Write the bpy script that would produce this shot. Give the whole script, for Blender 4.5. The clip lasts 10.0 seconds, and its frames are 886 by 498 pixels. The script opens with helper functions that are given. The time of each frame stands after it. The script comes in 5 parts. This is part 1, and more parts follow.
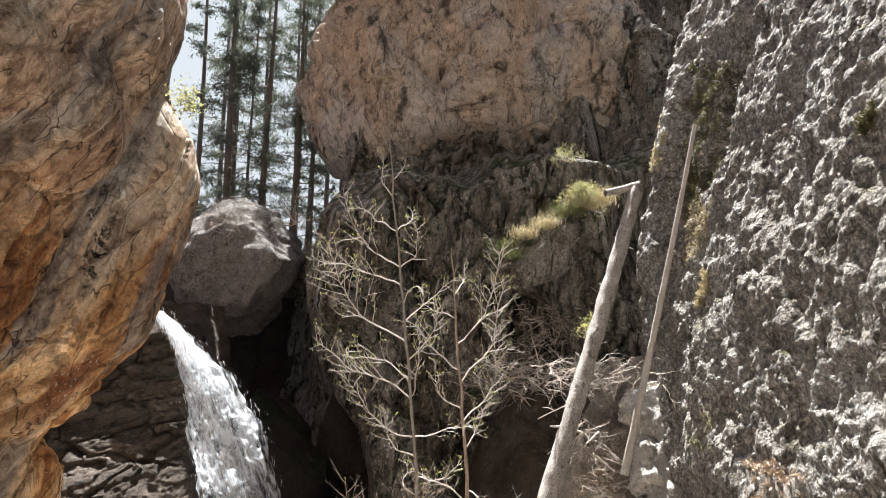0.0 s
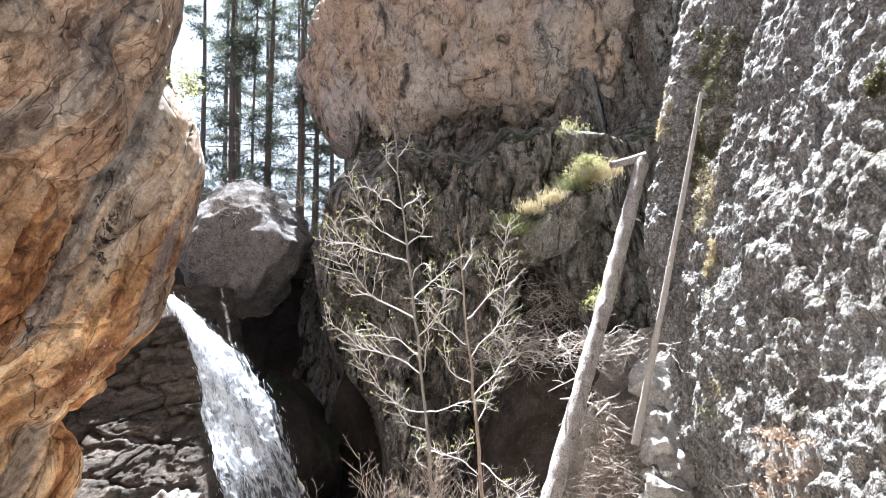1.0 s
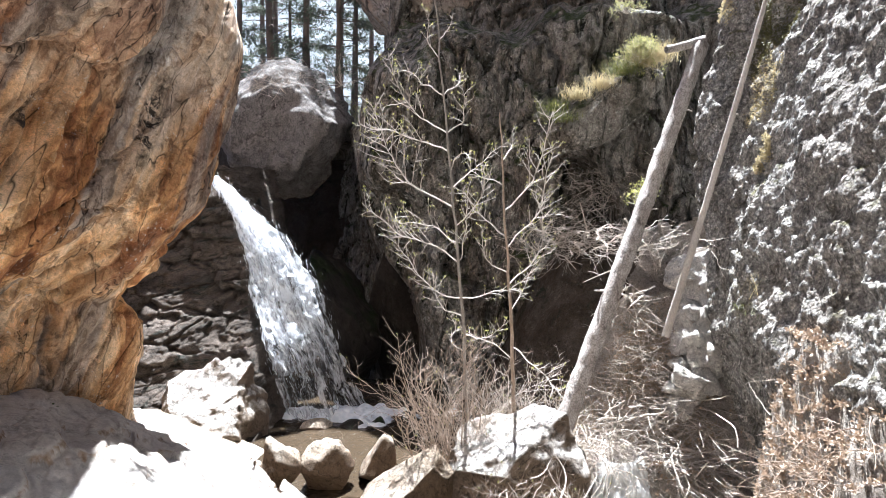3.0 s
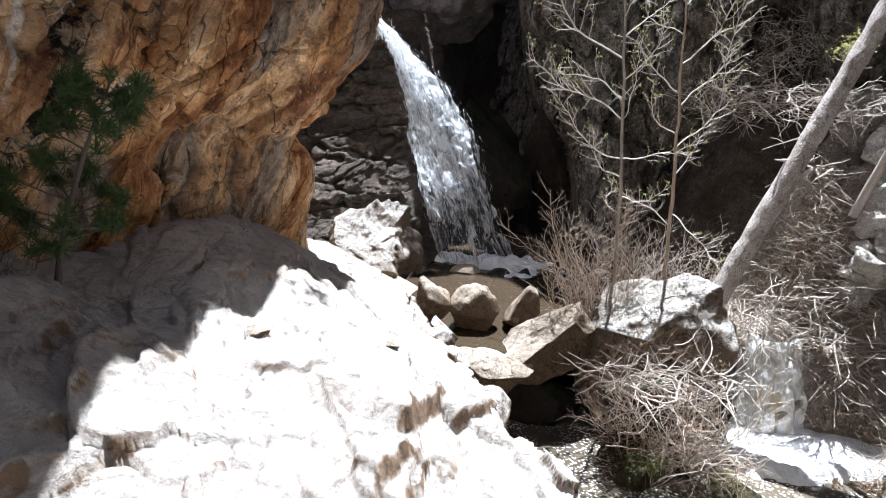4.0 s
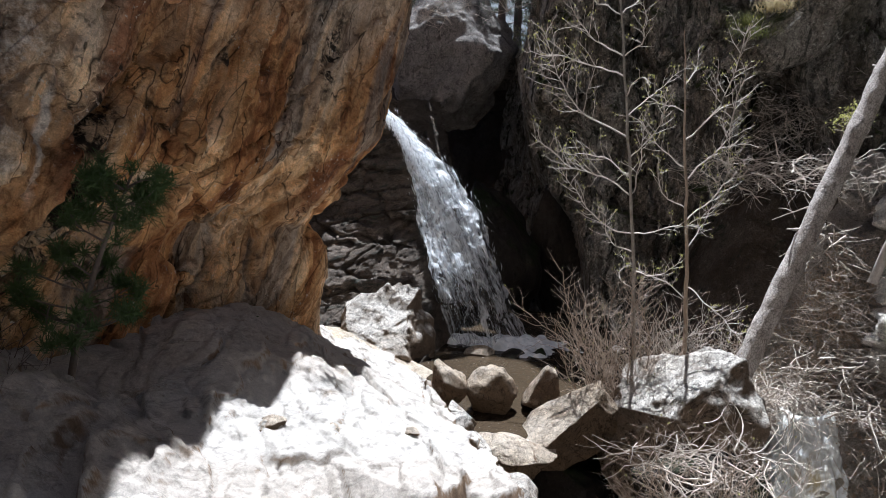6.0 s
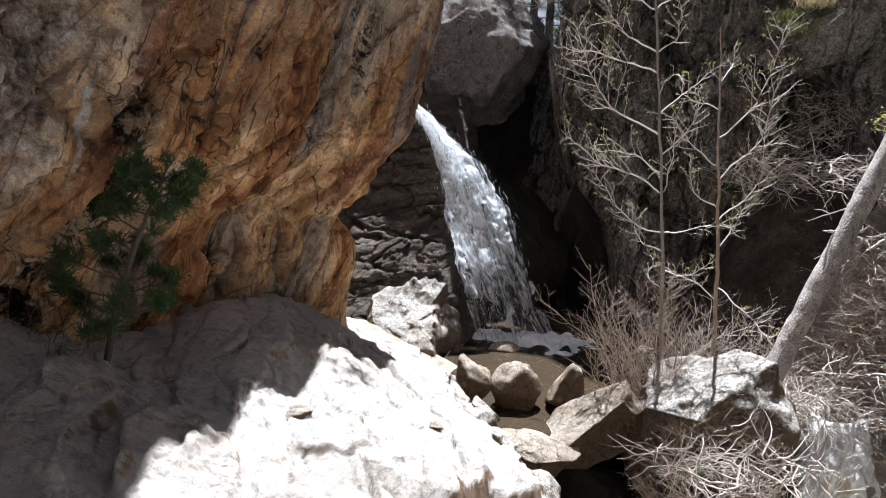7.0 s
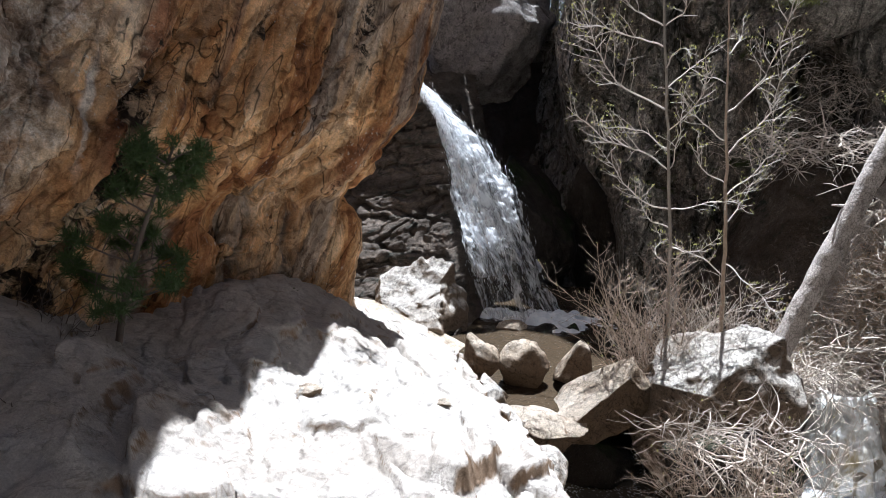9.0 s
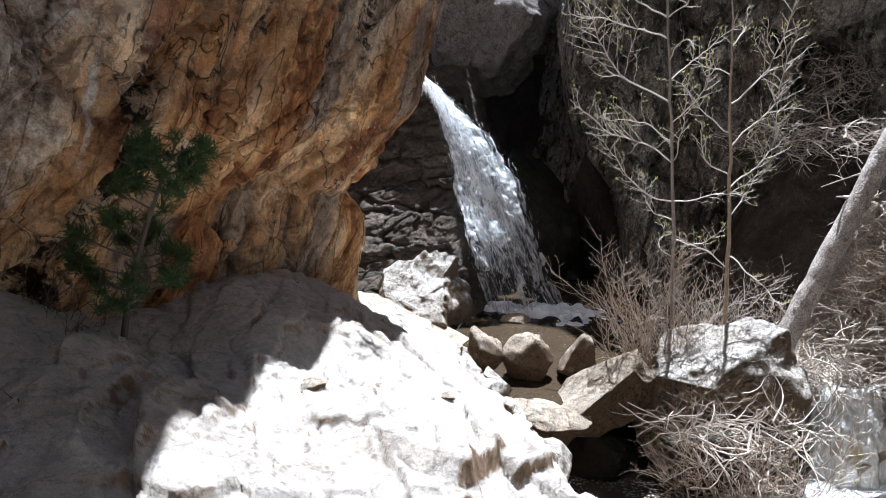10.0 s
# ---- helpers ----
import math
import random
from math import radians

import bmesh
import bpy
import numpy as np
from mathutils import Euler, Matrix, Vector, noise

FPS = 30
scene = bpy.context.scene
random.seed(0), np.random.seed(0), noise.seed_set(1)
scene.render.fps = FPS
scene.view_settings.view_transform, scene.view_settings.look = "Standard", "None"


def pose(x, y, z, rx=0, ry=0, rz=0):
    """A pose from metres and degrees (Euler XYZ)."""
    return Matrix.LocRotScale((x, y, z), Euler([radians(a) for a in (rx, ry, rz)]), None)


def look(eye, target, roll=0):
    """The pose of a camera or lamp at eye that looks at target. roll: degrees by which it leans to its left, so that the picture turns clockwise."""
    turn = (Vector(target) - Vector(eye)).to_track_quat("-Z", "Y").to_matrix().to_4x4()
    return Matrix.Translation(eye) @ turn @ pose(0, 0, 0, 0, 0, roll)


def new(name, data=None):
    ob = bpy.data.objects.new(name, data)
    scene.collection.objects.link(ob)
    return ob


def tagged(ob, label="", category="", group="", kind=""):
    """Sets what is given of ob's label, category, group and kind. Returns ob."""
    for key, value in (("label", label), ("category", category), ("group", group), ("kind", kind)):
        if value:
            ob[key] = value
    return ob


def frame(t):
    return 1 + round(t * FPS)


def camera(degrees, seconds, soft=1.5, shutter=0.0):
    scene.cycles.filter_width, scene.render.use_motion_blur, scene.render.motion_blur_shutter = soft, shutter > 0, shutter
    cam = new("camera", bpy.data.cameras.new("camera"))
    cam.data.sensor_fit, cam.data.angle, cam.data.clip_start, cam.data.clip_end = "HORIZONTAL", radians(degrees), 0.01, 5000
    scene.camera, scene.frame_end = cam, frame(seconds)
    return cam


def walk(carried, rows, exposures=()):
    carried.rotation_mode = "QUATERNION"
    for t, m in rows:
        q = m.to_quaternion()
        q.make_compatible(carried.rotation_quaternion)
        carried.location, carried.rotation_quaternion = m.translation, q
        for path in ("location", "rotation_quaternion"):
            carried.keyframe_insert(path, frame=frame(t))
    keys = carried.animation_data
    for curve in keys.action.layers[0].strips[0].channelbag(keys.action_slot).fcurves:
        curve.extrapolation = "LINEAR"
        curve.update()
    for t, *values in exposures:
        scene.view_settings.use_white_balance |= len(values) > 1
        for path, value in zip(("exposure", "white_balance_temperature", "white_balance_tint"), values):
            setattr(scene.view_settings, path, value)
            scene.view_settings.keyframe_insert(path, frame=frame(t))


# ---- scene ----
cam = camera(71.0, 10.0, soft=0.6)
PATH = [
    (0.0, pose(0.000, 0.000, 4.600, 99.00, 0.00, 0.00)),
    (0.5, pose(0.004, 0.000, 4.590, 98.78, 0.80, 3.28)),
    (1.0, pose(0.011, 0.000, 4.584, 96.94, 1.43, 0.88)),
    (1.5, pose(0.006, 0.010, 4.588, 96.40, 1.02, 1.05)),
    (2.0, pose(0.008, -0.002, 4.571, 94.52, 0.97, 2.12)),
    (3.3, pose(0.014, 0.004, 4.779, 81.25, -1.56, 7.13)),
    (3.5, pose(-0.006, 0.009, 4.786, 77.79, -0.69, 13.27)),
    (4.0, pose(-0.076, 0.018, 4.759, 72.23, -1.69, 18.55)),
    (4.5, pose(-0.164, 0.064, 4.656, 64.30, -0.70, 19.53)),
    (5.0, pose(-0.181, 0.054, 4.669, 71.12, -1.67, 19.67)),
    (5.5, pose(-0.191, 0.037, 4.700, 74.71, -0.77, 20.45)),
    (6.0, pose(-0.205, 0.040, 4.714, 79.86, 0.37, 18.62)),
    (7.5, pose(-0.192, 0.009, 4.736, 78.85, -0.33, 22.35)),
    (8.0, pose(-0.177, 0.005, 4.719, 78.06, 0.18, 22.41)),
    (8.5, pose(-0.172, 0.004, 4.718, 77.65, 1.61, 21.23)),
    (9.0, pose(-0.183, 0.011, 4.717, 77.52, 0.52, 21.79)),
    (9.5, pose(-0.172, 0.005, 4.722, 77.04, 0.88, 22.13)),
    (10.0, pose(-0.179, 0.011, 4.722, 76.92, 0.89, 22.03)),
]
EXPOSURES = [(0.0, 2.15, 6250, 10), (0.5, 2.40, 5950, 10), (1.0, 2.85, 5600, 10), (2.0, 2.90, 5550, 10), (3.4, 2.30, 5700, 10), (4.0, 1.86, 5600, 10), (4.5, 2.05, 5600, 10), (5.0, 1.50, 5600, 10), (5.5, 1.20, 5550, 10), (6.2, 1.35, 5650, 10), (7.5, 1.60, 5700, 10), (10.0, 1.60, 5550, 10)]
walk(cam, PATH, EXPOSURES)

# ---- sky and sun ----
SUN_ELEVATION, SUN_AZIMUTH = radians(66), radians(-5)
world = bpy.data.worlds.new("sky")
scene.world = world
world.use_nodes = True
wn = world.node_tree.nodes
sky = wn.new("ShaderNodeTexSky")
sky.sky_type, sky.sun_disc = "NISHITA", False
sky.sun_elevation, sky.sun_rotation = SUN_ELEVATION, SUN_AZIMUTH
sky.altitude, sky.air_density, sky.dust_density = 2200, 0.4, 3.0
wn["Background"].inputs["Strength"].default_value = 0.05
world.node_tree.links.new(sky.outputs["Color"], wn["Background"].inputs["Color"])
lamp = bpy.data.lights.new("sun", "SUN")
lamp.energy, lamp.angle, lamp.color = 5.0, radians(0.5), (1.0, 0.965, 0.92)
sun = new("sun", lamp)
sun.matrix_world = look((math.sin(SUN_AZIMUTH) * 20, 20 * math.cos(SUN_AZIMUTH), 20 * math.tan(SUN_ELEVATION)), (0, 0, 0))

# ---- numbers: noise, curves, meshes ----
def hashed(i, seed):
    """Pseudo-random 0..1 for lattice points."""
    n = i[..., 0] * 73856093 ^ i[..., 1] * 19349663 ^ i[..., 2] * 83492791 ^ (seed * 961748927)
    n = (n ^ (n >> 13)) * 1274126177
    n = (n ^ (n >> 16)) * 668265263
    return ((n ^ (n >> 15)) & 0xFFFFFF) / float(0xFFFFFF)


def vnoise(p, seed=0):
    """Smooth value noise, -1..1."""
    i = np.floor(p).astype(np.int64)
    f = p - i
    f = f * f * f * (f * (f * 6 - 15) + 10)
    out = 0.0
    for dx in (0, 1):
        wx = f[..., 0] if dx else 1 - f[..., 0]
        for dy in (0, 1):
            wy = f[..., 1] if dy else 1 - f[..., 1]
            for dz in (0, 1):
                wz = f[..., 2] if dz else 1 - f[..., 2]
                out = out + wx * wy * wz * hashed(i + np.array([dx, dy, dz]), seed)
    return out * 2 - 1


TURN = np.array(Euler((0.6, 0.9, 0.4)).to_matrix())


def fbm(p, scale, octaves=4, seed=0, gain=0.5):
    p = np.asarray(p, float) * scale
    out, amp = 0.0, 1.0
    for n in range(octaves):
        out = out + amp * vnoise(p, seed + n)
        p, amp = p @ TURN * 2.03, amp * gain
    return out


def ridged(p, scale, octaves=4, seed=0):
    p = np.asarray(p, float) * scale
    out, amp = 0.0, 1.0
    for n in range(octaves):
        out = out + amp * (1 - 2 * np.abs(vnoise(p, seed + n)))
        p, amp = p @ TURN * 2.03, amp * 0.5
    return out


def cells(p, scale, seed=0):
    """Worley cells: distance to the nearest centre, to the cell's border, and the cell's own random number."""
    p = np.asarray(p, float) * scale
    i = np.floor(p).astype(np.int64)
    d1 = np.full(p.shape[:-1], 9.0)
    d2, own = d1.copy(), d1.copy()
    for dx in (-1, 0, 1):
        for dy in (-1, 0, 1):
            for dz in (-1, 0, 1):
                j = i + np.array([dx, dy, dz])
                c = j + np.stack([hashed(j, seed + k) for k in (11, 12, 13)], -1)
                d = np.linalg.norm(p - c, axis=-1)
                near = d < d1
                d2 = np.where(near, d1, np.minimum(d2, d))
                own = np.where(near, hashed(j, seed + 14), own)
                d1 = np.where(near, d, d1)
    return d1, d2 - d1, own


def facets(p, scale, seed=0, tilt=1.0, edge=0.08):
    """Broken stone: every Worley cell is a flat, tilted plate at its own height; joints sink between the plates."""
    p = np.asarray(p, float) * scale
    i = np.floor(p).astype(np.int64)
    d1 = np.full(p.shape[:-1], 9.0)
    d2, high = d1.copy(), d1.copy()
    for dx in (-1, 0, 1):
        for dy in (-1, 0, 1):
            for dz in (-1, 0, 1):
                j = i + np.array([dx, dy, dz])
                r = p - j - np.stack([hashed(j, seed + k) for k in (11, 12, 13)], -1)
                d = np.linalg.norm(r, axis=-1)
                near = d < d1
                plate = hashed(j, seed + 14) - 0.5 + tilt * sum(r[..., k] * (hashed(j, seed + 15 + k) - 0.5) for k in range(3))
                d2 = np.where(near, d1, np.minimum(d2, d))
                high = np.where(near, plate, high)
                d1 = np.where(near, d, d1)
    joint = step(0.0, edge, d2 - d1)
    return high - 0.35 * (1 - joint), joint


def step(a, b, x):
    t = np.clip((np.asarray(x, float) - a) / (b - a), 0, 1)
    return t * t * (3 - 2 * t)


def spline(points, n):
    """Catmull-Rom through rows of numbers, evenly in index, n samples."""
    c = np.asarray(points, float)
    c = np.concatenate([2 * c[:1] - c[1:2], c, 2 * c[-1:] - c[-2:-1]])
    s = np.linspace(0, len(c) - 3 - 1e-9, n)
    k = s.astype(int)
    t = (s - k)[:, None]
    a, b, d, e = c[k], c[k + 1], c[k + 2], c[k + 3]
    return 0.5 * (2 * b + (d - a) * t + (2 * a - 5 * b + 4 * d - e) * t**2 + (3 * b - a - 3 * d + e) * t**3)


def mesh_of(name, verts, faces, material, smooth=True):
    verts = np.ascontiguousarray(verts, np.float32).reshape(-1, 3)
    faces = np.ascontiguousarray(faces, np.int32)
    n, k = faces.shape
    me = bpy.data.meshes.new(name)
    me.vertices.add(len(verts)), me.loops.add(n * k), me.polygons.add(n)
    me.vertices.foreach_set("co", verts.ravel())
    me.loops.foreach_set("vertex_index", faces.ravel())
    me.polygons.foreach_set("loop_start", np.arange(0, n * k, k, dtype=np.int32))
    me.polygons.foreach_set("use_smooth", np.full(n, smooth))
    me.update(calc_edges=True)
    me.materials.append(material)
    return me


def thing(name, label, category, at=(0, 0, 0), group="", kind=""):
    ob = new(name)
    ob.location = at
    return tagged(ob, label, category, group, kind)


def placed(name, me, parent=None, label=""):
    """Links a mesh whose vertices are in world metres, under a thing or alone."""
    ob = new(name, me)
    if parent:
        ob.parent = parent
        ob.matrix_parent_inverse = Matrix.Translation(parent.location).inverted()
    return tagged(ob, label)


def part(name, bm, material, parent, label=""):
    me = bpy.data.meshes.new(name)
    bm.to_mesh(me), bm.free()
    me.materials.append(material)
    for f in me.polygons:
        f.use_smooth = True
    return placed(name, me, parent, label)


def grid_faces(nu, nv, flip=False, wrap=False):
    i = np.arange(nu * nv).reshape(nu, nv)
    if wrap:
        i = np.concatenate([i, i[:1]])
    a, b, c, d = i[:-1, :-1], i[1:, :-1], i[1:, 1:], i[:-1, 1:]
    f = np.stack([a, d, c, b] if flip else [a, b, c, d], -1)
    return f.reshape(-1, 4)


def normals(g):
    du, dv = np.gradient(g, axis=0), np.gradient(g, axis=1)
    n = np.cross(du, dv)
    return n / np.maximum(np.linalg.norm(n, axis=-1, keepdims=True), 1e-9)


def tubes(lines, sides=5):
    """One mesh's verts and faces from (points, start radius, end radius) lines: closed, tapered tubes."""
    verts, faces, base = [], [], 0
    ang = np.arange(sides) * 2 * np.pi / sides
    for pts, r0, r1 in lines:
        p = np.asarray(pts, float)
        n = len(p)
        d = np.gradient(p, axis=0)
        d /= np.maximum(np.linalg.norm(d, axis=1, keepdims=True), 1e-9)
        ref = np.where(np.abs(d[:, 2:3]) > 0.9, np.array([[1.0, 0, 0]]), np.array([[0, 0, 1.0]]))
        a = np.cross(d, ref)
        a /= np.maximum(np.linalg.norm(a, axis=1, keepdims=True), 1e-9)
        b = np.cross(d, a)
        r = np.linspace(r0, r1, n)[:, None, None]
        ring = p[:, None] + r * (np.cos(ang)[None, :, None] * a[:, None] + np.sin(ang)[None, :, None] * b[:, None])
        verts.append(ring.reshape(-1, 3))
        i = base + np.arange(n * sides).reshape(n, sides)
        j = np.roll(i, -1, axis=1)
        faces.append(np.stack([i[:-1], j[:-1], j[1:], i[1:]], -1).reshape(-1, 4))
        if sides == 4:
            faces.append(i[-1][None, :])
            faces.append(i[0][None, ::-1])
        base += n * sides
    return np.concatenate(verts), np.concatenate(faces)


def wander(rng, start, way, length, steps, bend=0.25, lift=0.0):
    """A crooked line of twig points."""
    p, d = np.array(start, float), np.array(way, float)
    d /= np.linalg.norm(d)
    out = [p.copy()]
    for _ in range(steps):
        d = d + rng.normal(0, bend, 3) + np.array([0, 0, lift])
        d /= np.linalg.norm(d)
        p = p + d * length / steps
        out.append(p.copy())
    return np.array(out)

# ---- materials ----
class Nodes:
    """Short hand for a node tree."""

    def __init__(self, name):
        self.mat = bpy.data.materials.new(name)
        self.mat.use_nodes = True
        self.tree = self.mat.node_tree
        self.shader = self.tree.nodes["Principled BSDF"]
        self.pos = self.add("ShaderNodeNewGeometry")

    def add(self, kind):
        return self.tree.nodes.new(kind)

    def link(self, a, b):
        self.tree.links.new(a, b)

    def place(self, scale=(1, 1, 1), turn=(0, 0, 0)):
        """World metres, turned first and then drawn out."""
        at = self.pos.outputs["Position"]
        for key, value in (("Rotation", [radians(a) for a in turn]), ("Scale", scale)):
            m = self.add("ShaderNodeMapping")
            m.inputs[key].default_value = value
            self.link(at, m.inputs["Vector"])
            at = m.outputs["Vector"]
        return at

    def noise(self, vec, scale, detail=4.0, rough=0.55, warp=0.0):
        n = self.add("ShaderNodeTexNoise")
        n.inputs["Scale"].default_value, n.inputs["Detail"].default_value = scale, detail
        n.inputs["Roughness"].default_value, n.inputs["Distortion"].default_value = rough, warp
        self.link(vec, n.inputs["Vector"])
        return n.outputs["Fac"]

    def cracks(self, vec, scale, feature="DISTANCE_TO_EDGE"):
        v = self.add("ShaderNodeTexVoronoi")
        v.feature = feature
        v.inputs["Scale"].default_value = scale
        self.link(vec, v.inputs["Vector"])
        return v.outputs["Distance"]

    def ramp(self, fac, *stops):
        r = self.add("ShaderNodeValToRGB")
        while len(r.color_ramp.elements) < len(stops):
            r.color_ramp.elements.new(0.5)
        for e, (at, value) in zip(r.color_ramp.elements, stops):
            e.position = at
            e.color = (value, value, value, 1) if isinstance(value, (int, float)) else (*value, 1)
        self.link(fac, r.inputs["Fac"])
        return r.outputs["Color"]

    def mix(self, fac, a, b, blend="MIX"):
        m = self.add("ShaderNodeMixRGB")
        m.blend_type = blend
        for value, key in ((fac, "Fac"), (a, "Color1"), (b, "Color2")):
            if isinstance(value, (int, float)):
                m.inputs[key].default_value = value if key == "Fac" else (value, value, value, 1)
            elif isinstance(value, tuple):
                m.inputs[key].default_value = (*value, 1)
            else:
                self.link(value, m.inputs[key])
        return m.outputs["Color"]

    def maths(self, op, a, b):
        m = self.add("ShaderNodeMath")
        m.operation = op
        for n, value in enumerate((a, b)):
            if isinstance(value, (int, float)):
                m.inputs[n].default_value = value
            else:
                self.link(value, m.inputs[n])
        return m.outputs["Value"]

    def bump(self, height, strength, distance, onto=None):
        b = self.add("ShaderNodeBump")
        b.inputs["Strength"].default_value, b.inputs["Distance"].default_value = strength, distance
        self.link(height, b.inputs["Height"])
        if onto:
            self.link(onto, b.inputs["Normal"])
        return b.outputs["Normal"]

    def spot(self, centre, radii, turn=(0, 0, 0), ragged=0.5, inner=0.5, outer=1.0):
        """1 inside a ragged ellipsoid in world metres, 0 outside."""
        off = self.add("ShaderNodeVectorMath")
        off.operation = "SUBTRACT"
        self.link(self.pos.outputs["Position"], off.inputs[0])
        off.inputs[1].default_value = centre
        at = off.outputs["Vector"]
        for key, value in (("Rotation", [radians(a) for a in turn]), ("Scale", [1 / r for r in radii])):
            m = self.add("ShaderNodeMapping")
            m.inputs[key].default_value = value
            self.link(at, m.inputs["Vector"])
            at = m.outputs["Vector"]
        size = self.add("ShaderNodeVectorMath")
        size.operation = "LENGTH"
        self.link(at, size.inputs[0])
        wild = self.maths("MULTIPLY", self.maths("SUBTRACT", self.noise(self.pos.outputs["Position"], 2.6, 6, 0.7, 0.5), 0.5), 2.4 * ragged)
        return self.ramp(self.maths("ADD", size.outputs["Value"], wild), (inner, 1.0), (outer, 0.0))

    def done(self, color, rough=0.85, normal=None):
        if isinstance(color, tuple):
            self.shader.inputs["Base Color"].default_value = (*color, 1)
        else:
            self.link(color, self.shader.inputs["Base Color"])
        if isinstance(rough, (int, float)):
            self.shader.inputs["Roughness"].default_value = rough
        else:
            self.link(rough, self.shader.inputs["Roughness"])
        if normal:
            self.link(normal, self.shader.inputs["Normal"])
        return self.mat


def rock(name, main, other, stain, streak=(1, 1, 1), turn=(0, 0, 0), size=1.0, stains=0.5, lichen=None, moss=None, cracked=0.5, rough=0.85, grit=1.0, pitted=0.75, third=None, veins=0.7, pebbles=0.0, mottle=1.0, side=None):
    """Weathered stone: two tones in large patches, drawn-out stains, fine grit, hairline cracks, lichen and moss."""
    n = Nodes(name)
    flat = n.place((size,) * 3)
    drawn = n.place(tuple(size * s for s in streak), turn)
    patches = n.noise(drawn, 0.55, 6, 0.6, 0.6)
    color = n.mix(n.ramp(patches, (0.42, 0.0), (0.58, 1.0)), main, other)
    if third:
        color = n.mix(n.ramp(n.noise(drawn, 0.95, 5, 0.55, 0.9), (0.54, 0.0), (0.66, 0.8)), color, third)
    mid = n.noise(flat, 3.1, 5, 0.65, 0.3)
    color = n.mix(1.0, color, n.ramp(mid, (0.2, 1 - 0.38 * mottle), (0.8, 1 + 0.3 * mottle)), "MULTIPLY")
    runs = n.noise(drawn, 1.7, 7, 0.62, 0.8)
    color = n.mix(n.ramp(runs, (0.5 + 0.12 * (1 - stains), 0.0), (0.75 - 0.13 * stains, 0.9)), color, stain)
    if lichen:
        spots = n.maths("MULTIPLY", n.ramp(n.noise(flat, 6.5, 5, 0.7), (0.55, 0.0), (0.66, 1.0)), n.ramp(n.noise(flat, 0.9, 3), (0.45, 0.0), (0.6, 0.8)))
        color = n.mix(spots, color, lichen)
    if moss:
        z = n.add("ShaderNodeSeparateXYZ")
        n.link(n.pos.outputs["Normal"], z.inputs["Vector"])
        grown = n.maths("MULTIPLY", n.ramp(n.noise(flat, 1.1, 6, 0.7), (0.5, 0.0), (0.6, 1.0)), n.ramp(z.outputs["Z"], (0.3, 0.0), (0.62, 0.9)))
        color = n.mix(grown, color, n.mix(n.noise(flat, 14, 3), moss, tuple(v * 0.4 for v in moss)))
    # steep faces brown like broken stone, with their shade put into the colour
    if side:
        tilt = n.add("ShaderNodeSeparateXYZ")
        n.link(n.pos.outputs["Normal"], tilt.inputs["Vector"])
        broken_and_shaded = n.ramp(n.maths("ADD", tilt.outputs["Z"], n.maths("MULTIPLY", n.maths("SUBTRACT", n.noise(flat, 5, 5, 0.7), 0.5), 0.5)), (0.35, 1.0), (0.62, 0.0))
        color = n.mix(broken_and_shaded, color, n.mix(n.noise(flat, 4, 4), side, tuple(v * 0.55 for v in side)))
    speck = n.noise(flat, 26, 6, 0.75)
    color = n.mix(1.0, color, n.ramp(speck, (0.3, 1 - 0.55 * pitted), (0.7, 1 + 0.45 * pitted)), "MULTIPLY")
    color = n.mix(1.0, color, n.ramp(n.noise(flat, 75, 3, 0.7), (0.32, 1 - 0.5 * pitted), (0.68, 1 + 0.5 * pitted)), "MULTIPLY")
    # pits darkened in colour too, as shade that the bump alone doesn't give
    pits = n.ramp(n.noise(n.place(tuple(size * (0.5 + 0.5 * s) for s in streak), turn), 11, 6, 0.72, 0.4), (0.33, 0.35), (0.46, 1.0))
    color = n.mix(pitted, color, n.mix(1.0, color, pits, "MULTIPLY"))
    wave = n.maths("ABSOLUTE", n.maths("SUBTRACT", n.noise(drawn, 1.6, 6, 0.6, 0.5), 0.5), 0.0)
    vein = n.maths("ABSOLUTE", n.maths("SUBTRACT", n.noise(n.place(tuple(size * (0.6 + 0.4 * s) for s in streak), turn), 5.5, 5, 0.6, 0.3), 0.5), 0.0)
    gaps = n.mix(1.0, n.ramp(wave, (0.0, 1 - cracked), (0.016, 1.0)), n.ramp(vein, (0.0, 1 - veins * cracked), (0.02, 1.0)), "MULTIPLY")
    color = n.mix(1.0, color, gaps, "MULTIPLY")
    b1 = n.bump(n.noise(flat, 8, 9, 0.72), 0.85 * grit, 0.09)
    b2 = n.bump(pits, 0.7 * grit, 0.03, n.bump(n.noise(flat, 40, 5, 0.7), 0.6 * grit, 0.025, b1))
    b3 = n.bump(gaps, 0.5 * cracked, 0.03, b2)
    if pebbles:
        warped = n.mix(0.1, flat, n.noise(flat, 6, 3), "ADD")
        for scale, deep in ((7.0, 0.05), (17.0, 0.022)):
            # pebble tops lightened and hollows darkened: relief shading put into the colour
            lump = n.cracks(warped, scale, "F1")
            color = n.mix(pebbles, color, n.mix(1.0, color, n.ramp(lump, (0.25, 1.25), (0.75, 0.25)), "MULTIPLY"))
            b3 = n.bump(n.ramp(lump, (0.1, 1.0), (0.8, 0.0)), 0.8, deep, b3)
    n.shader.inputs["Specular IOR Level"].default_value = 0.2
    return n.done(color, rough, b3)


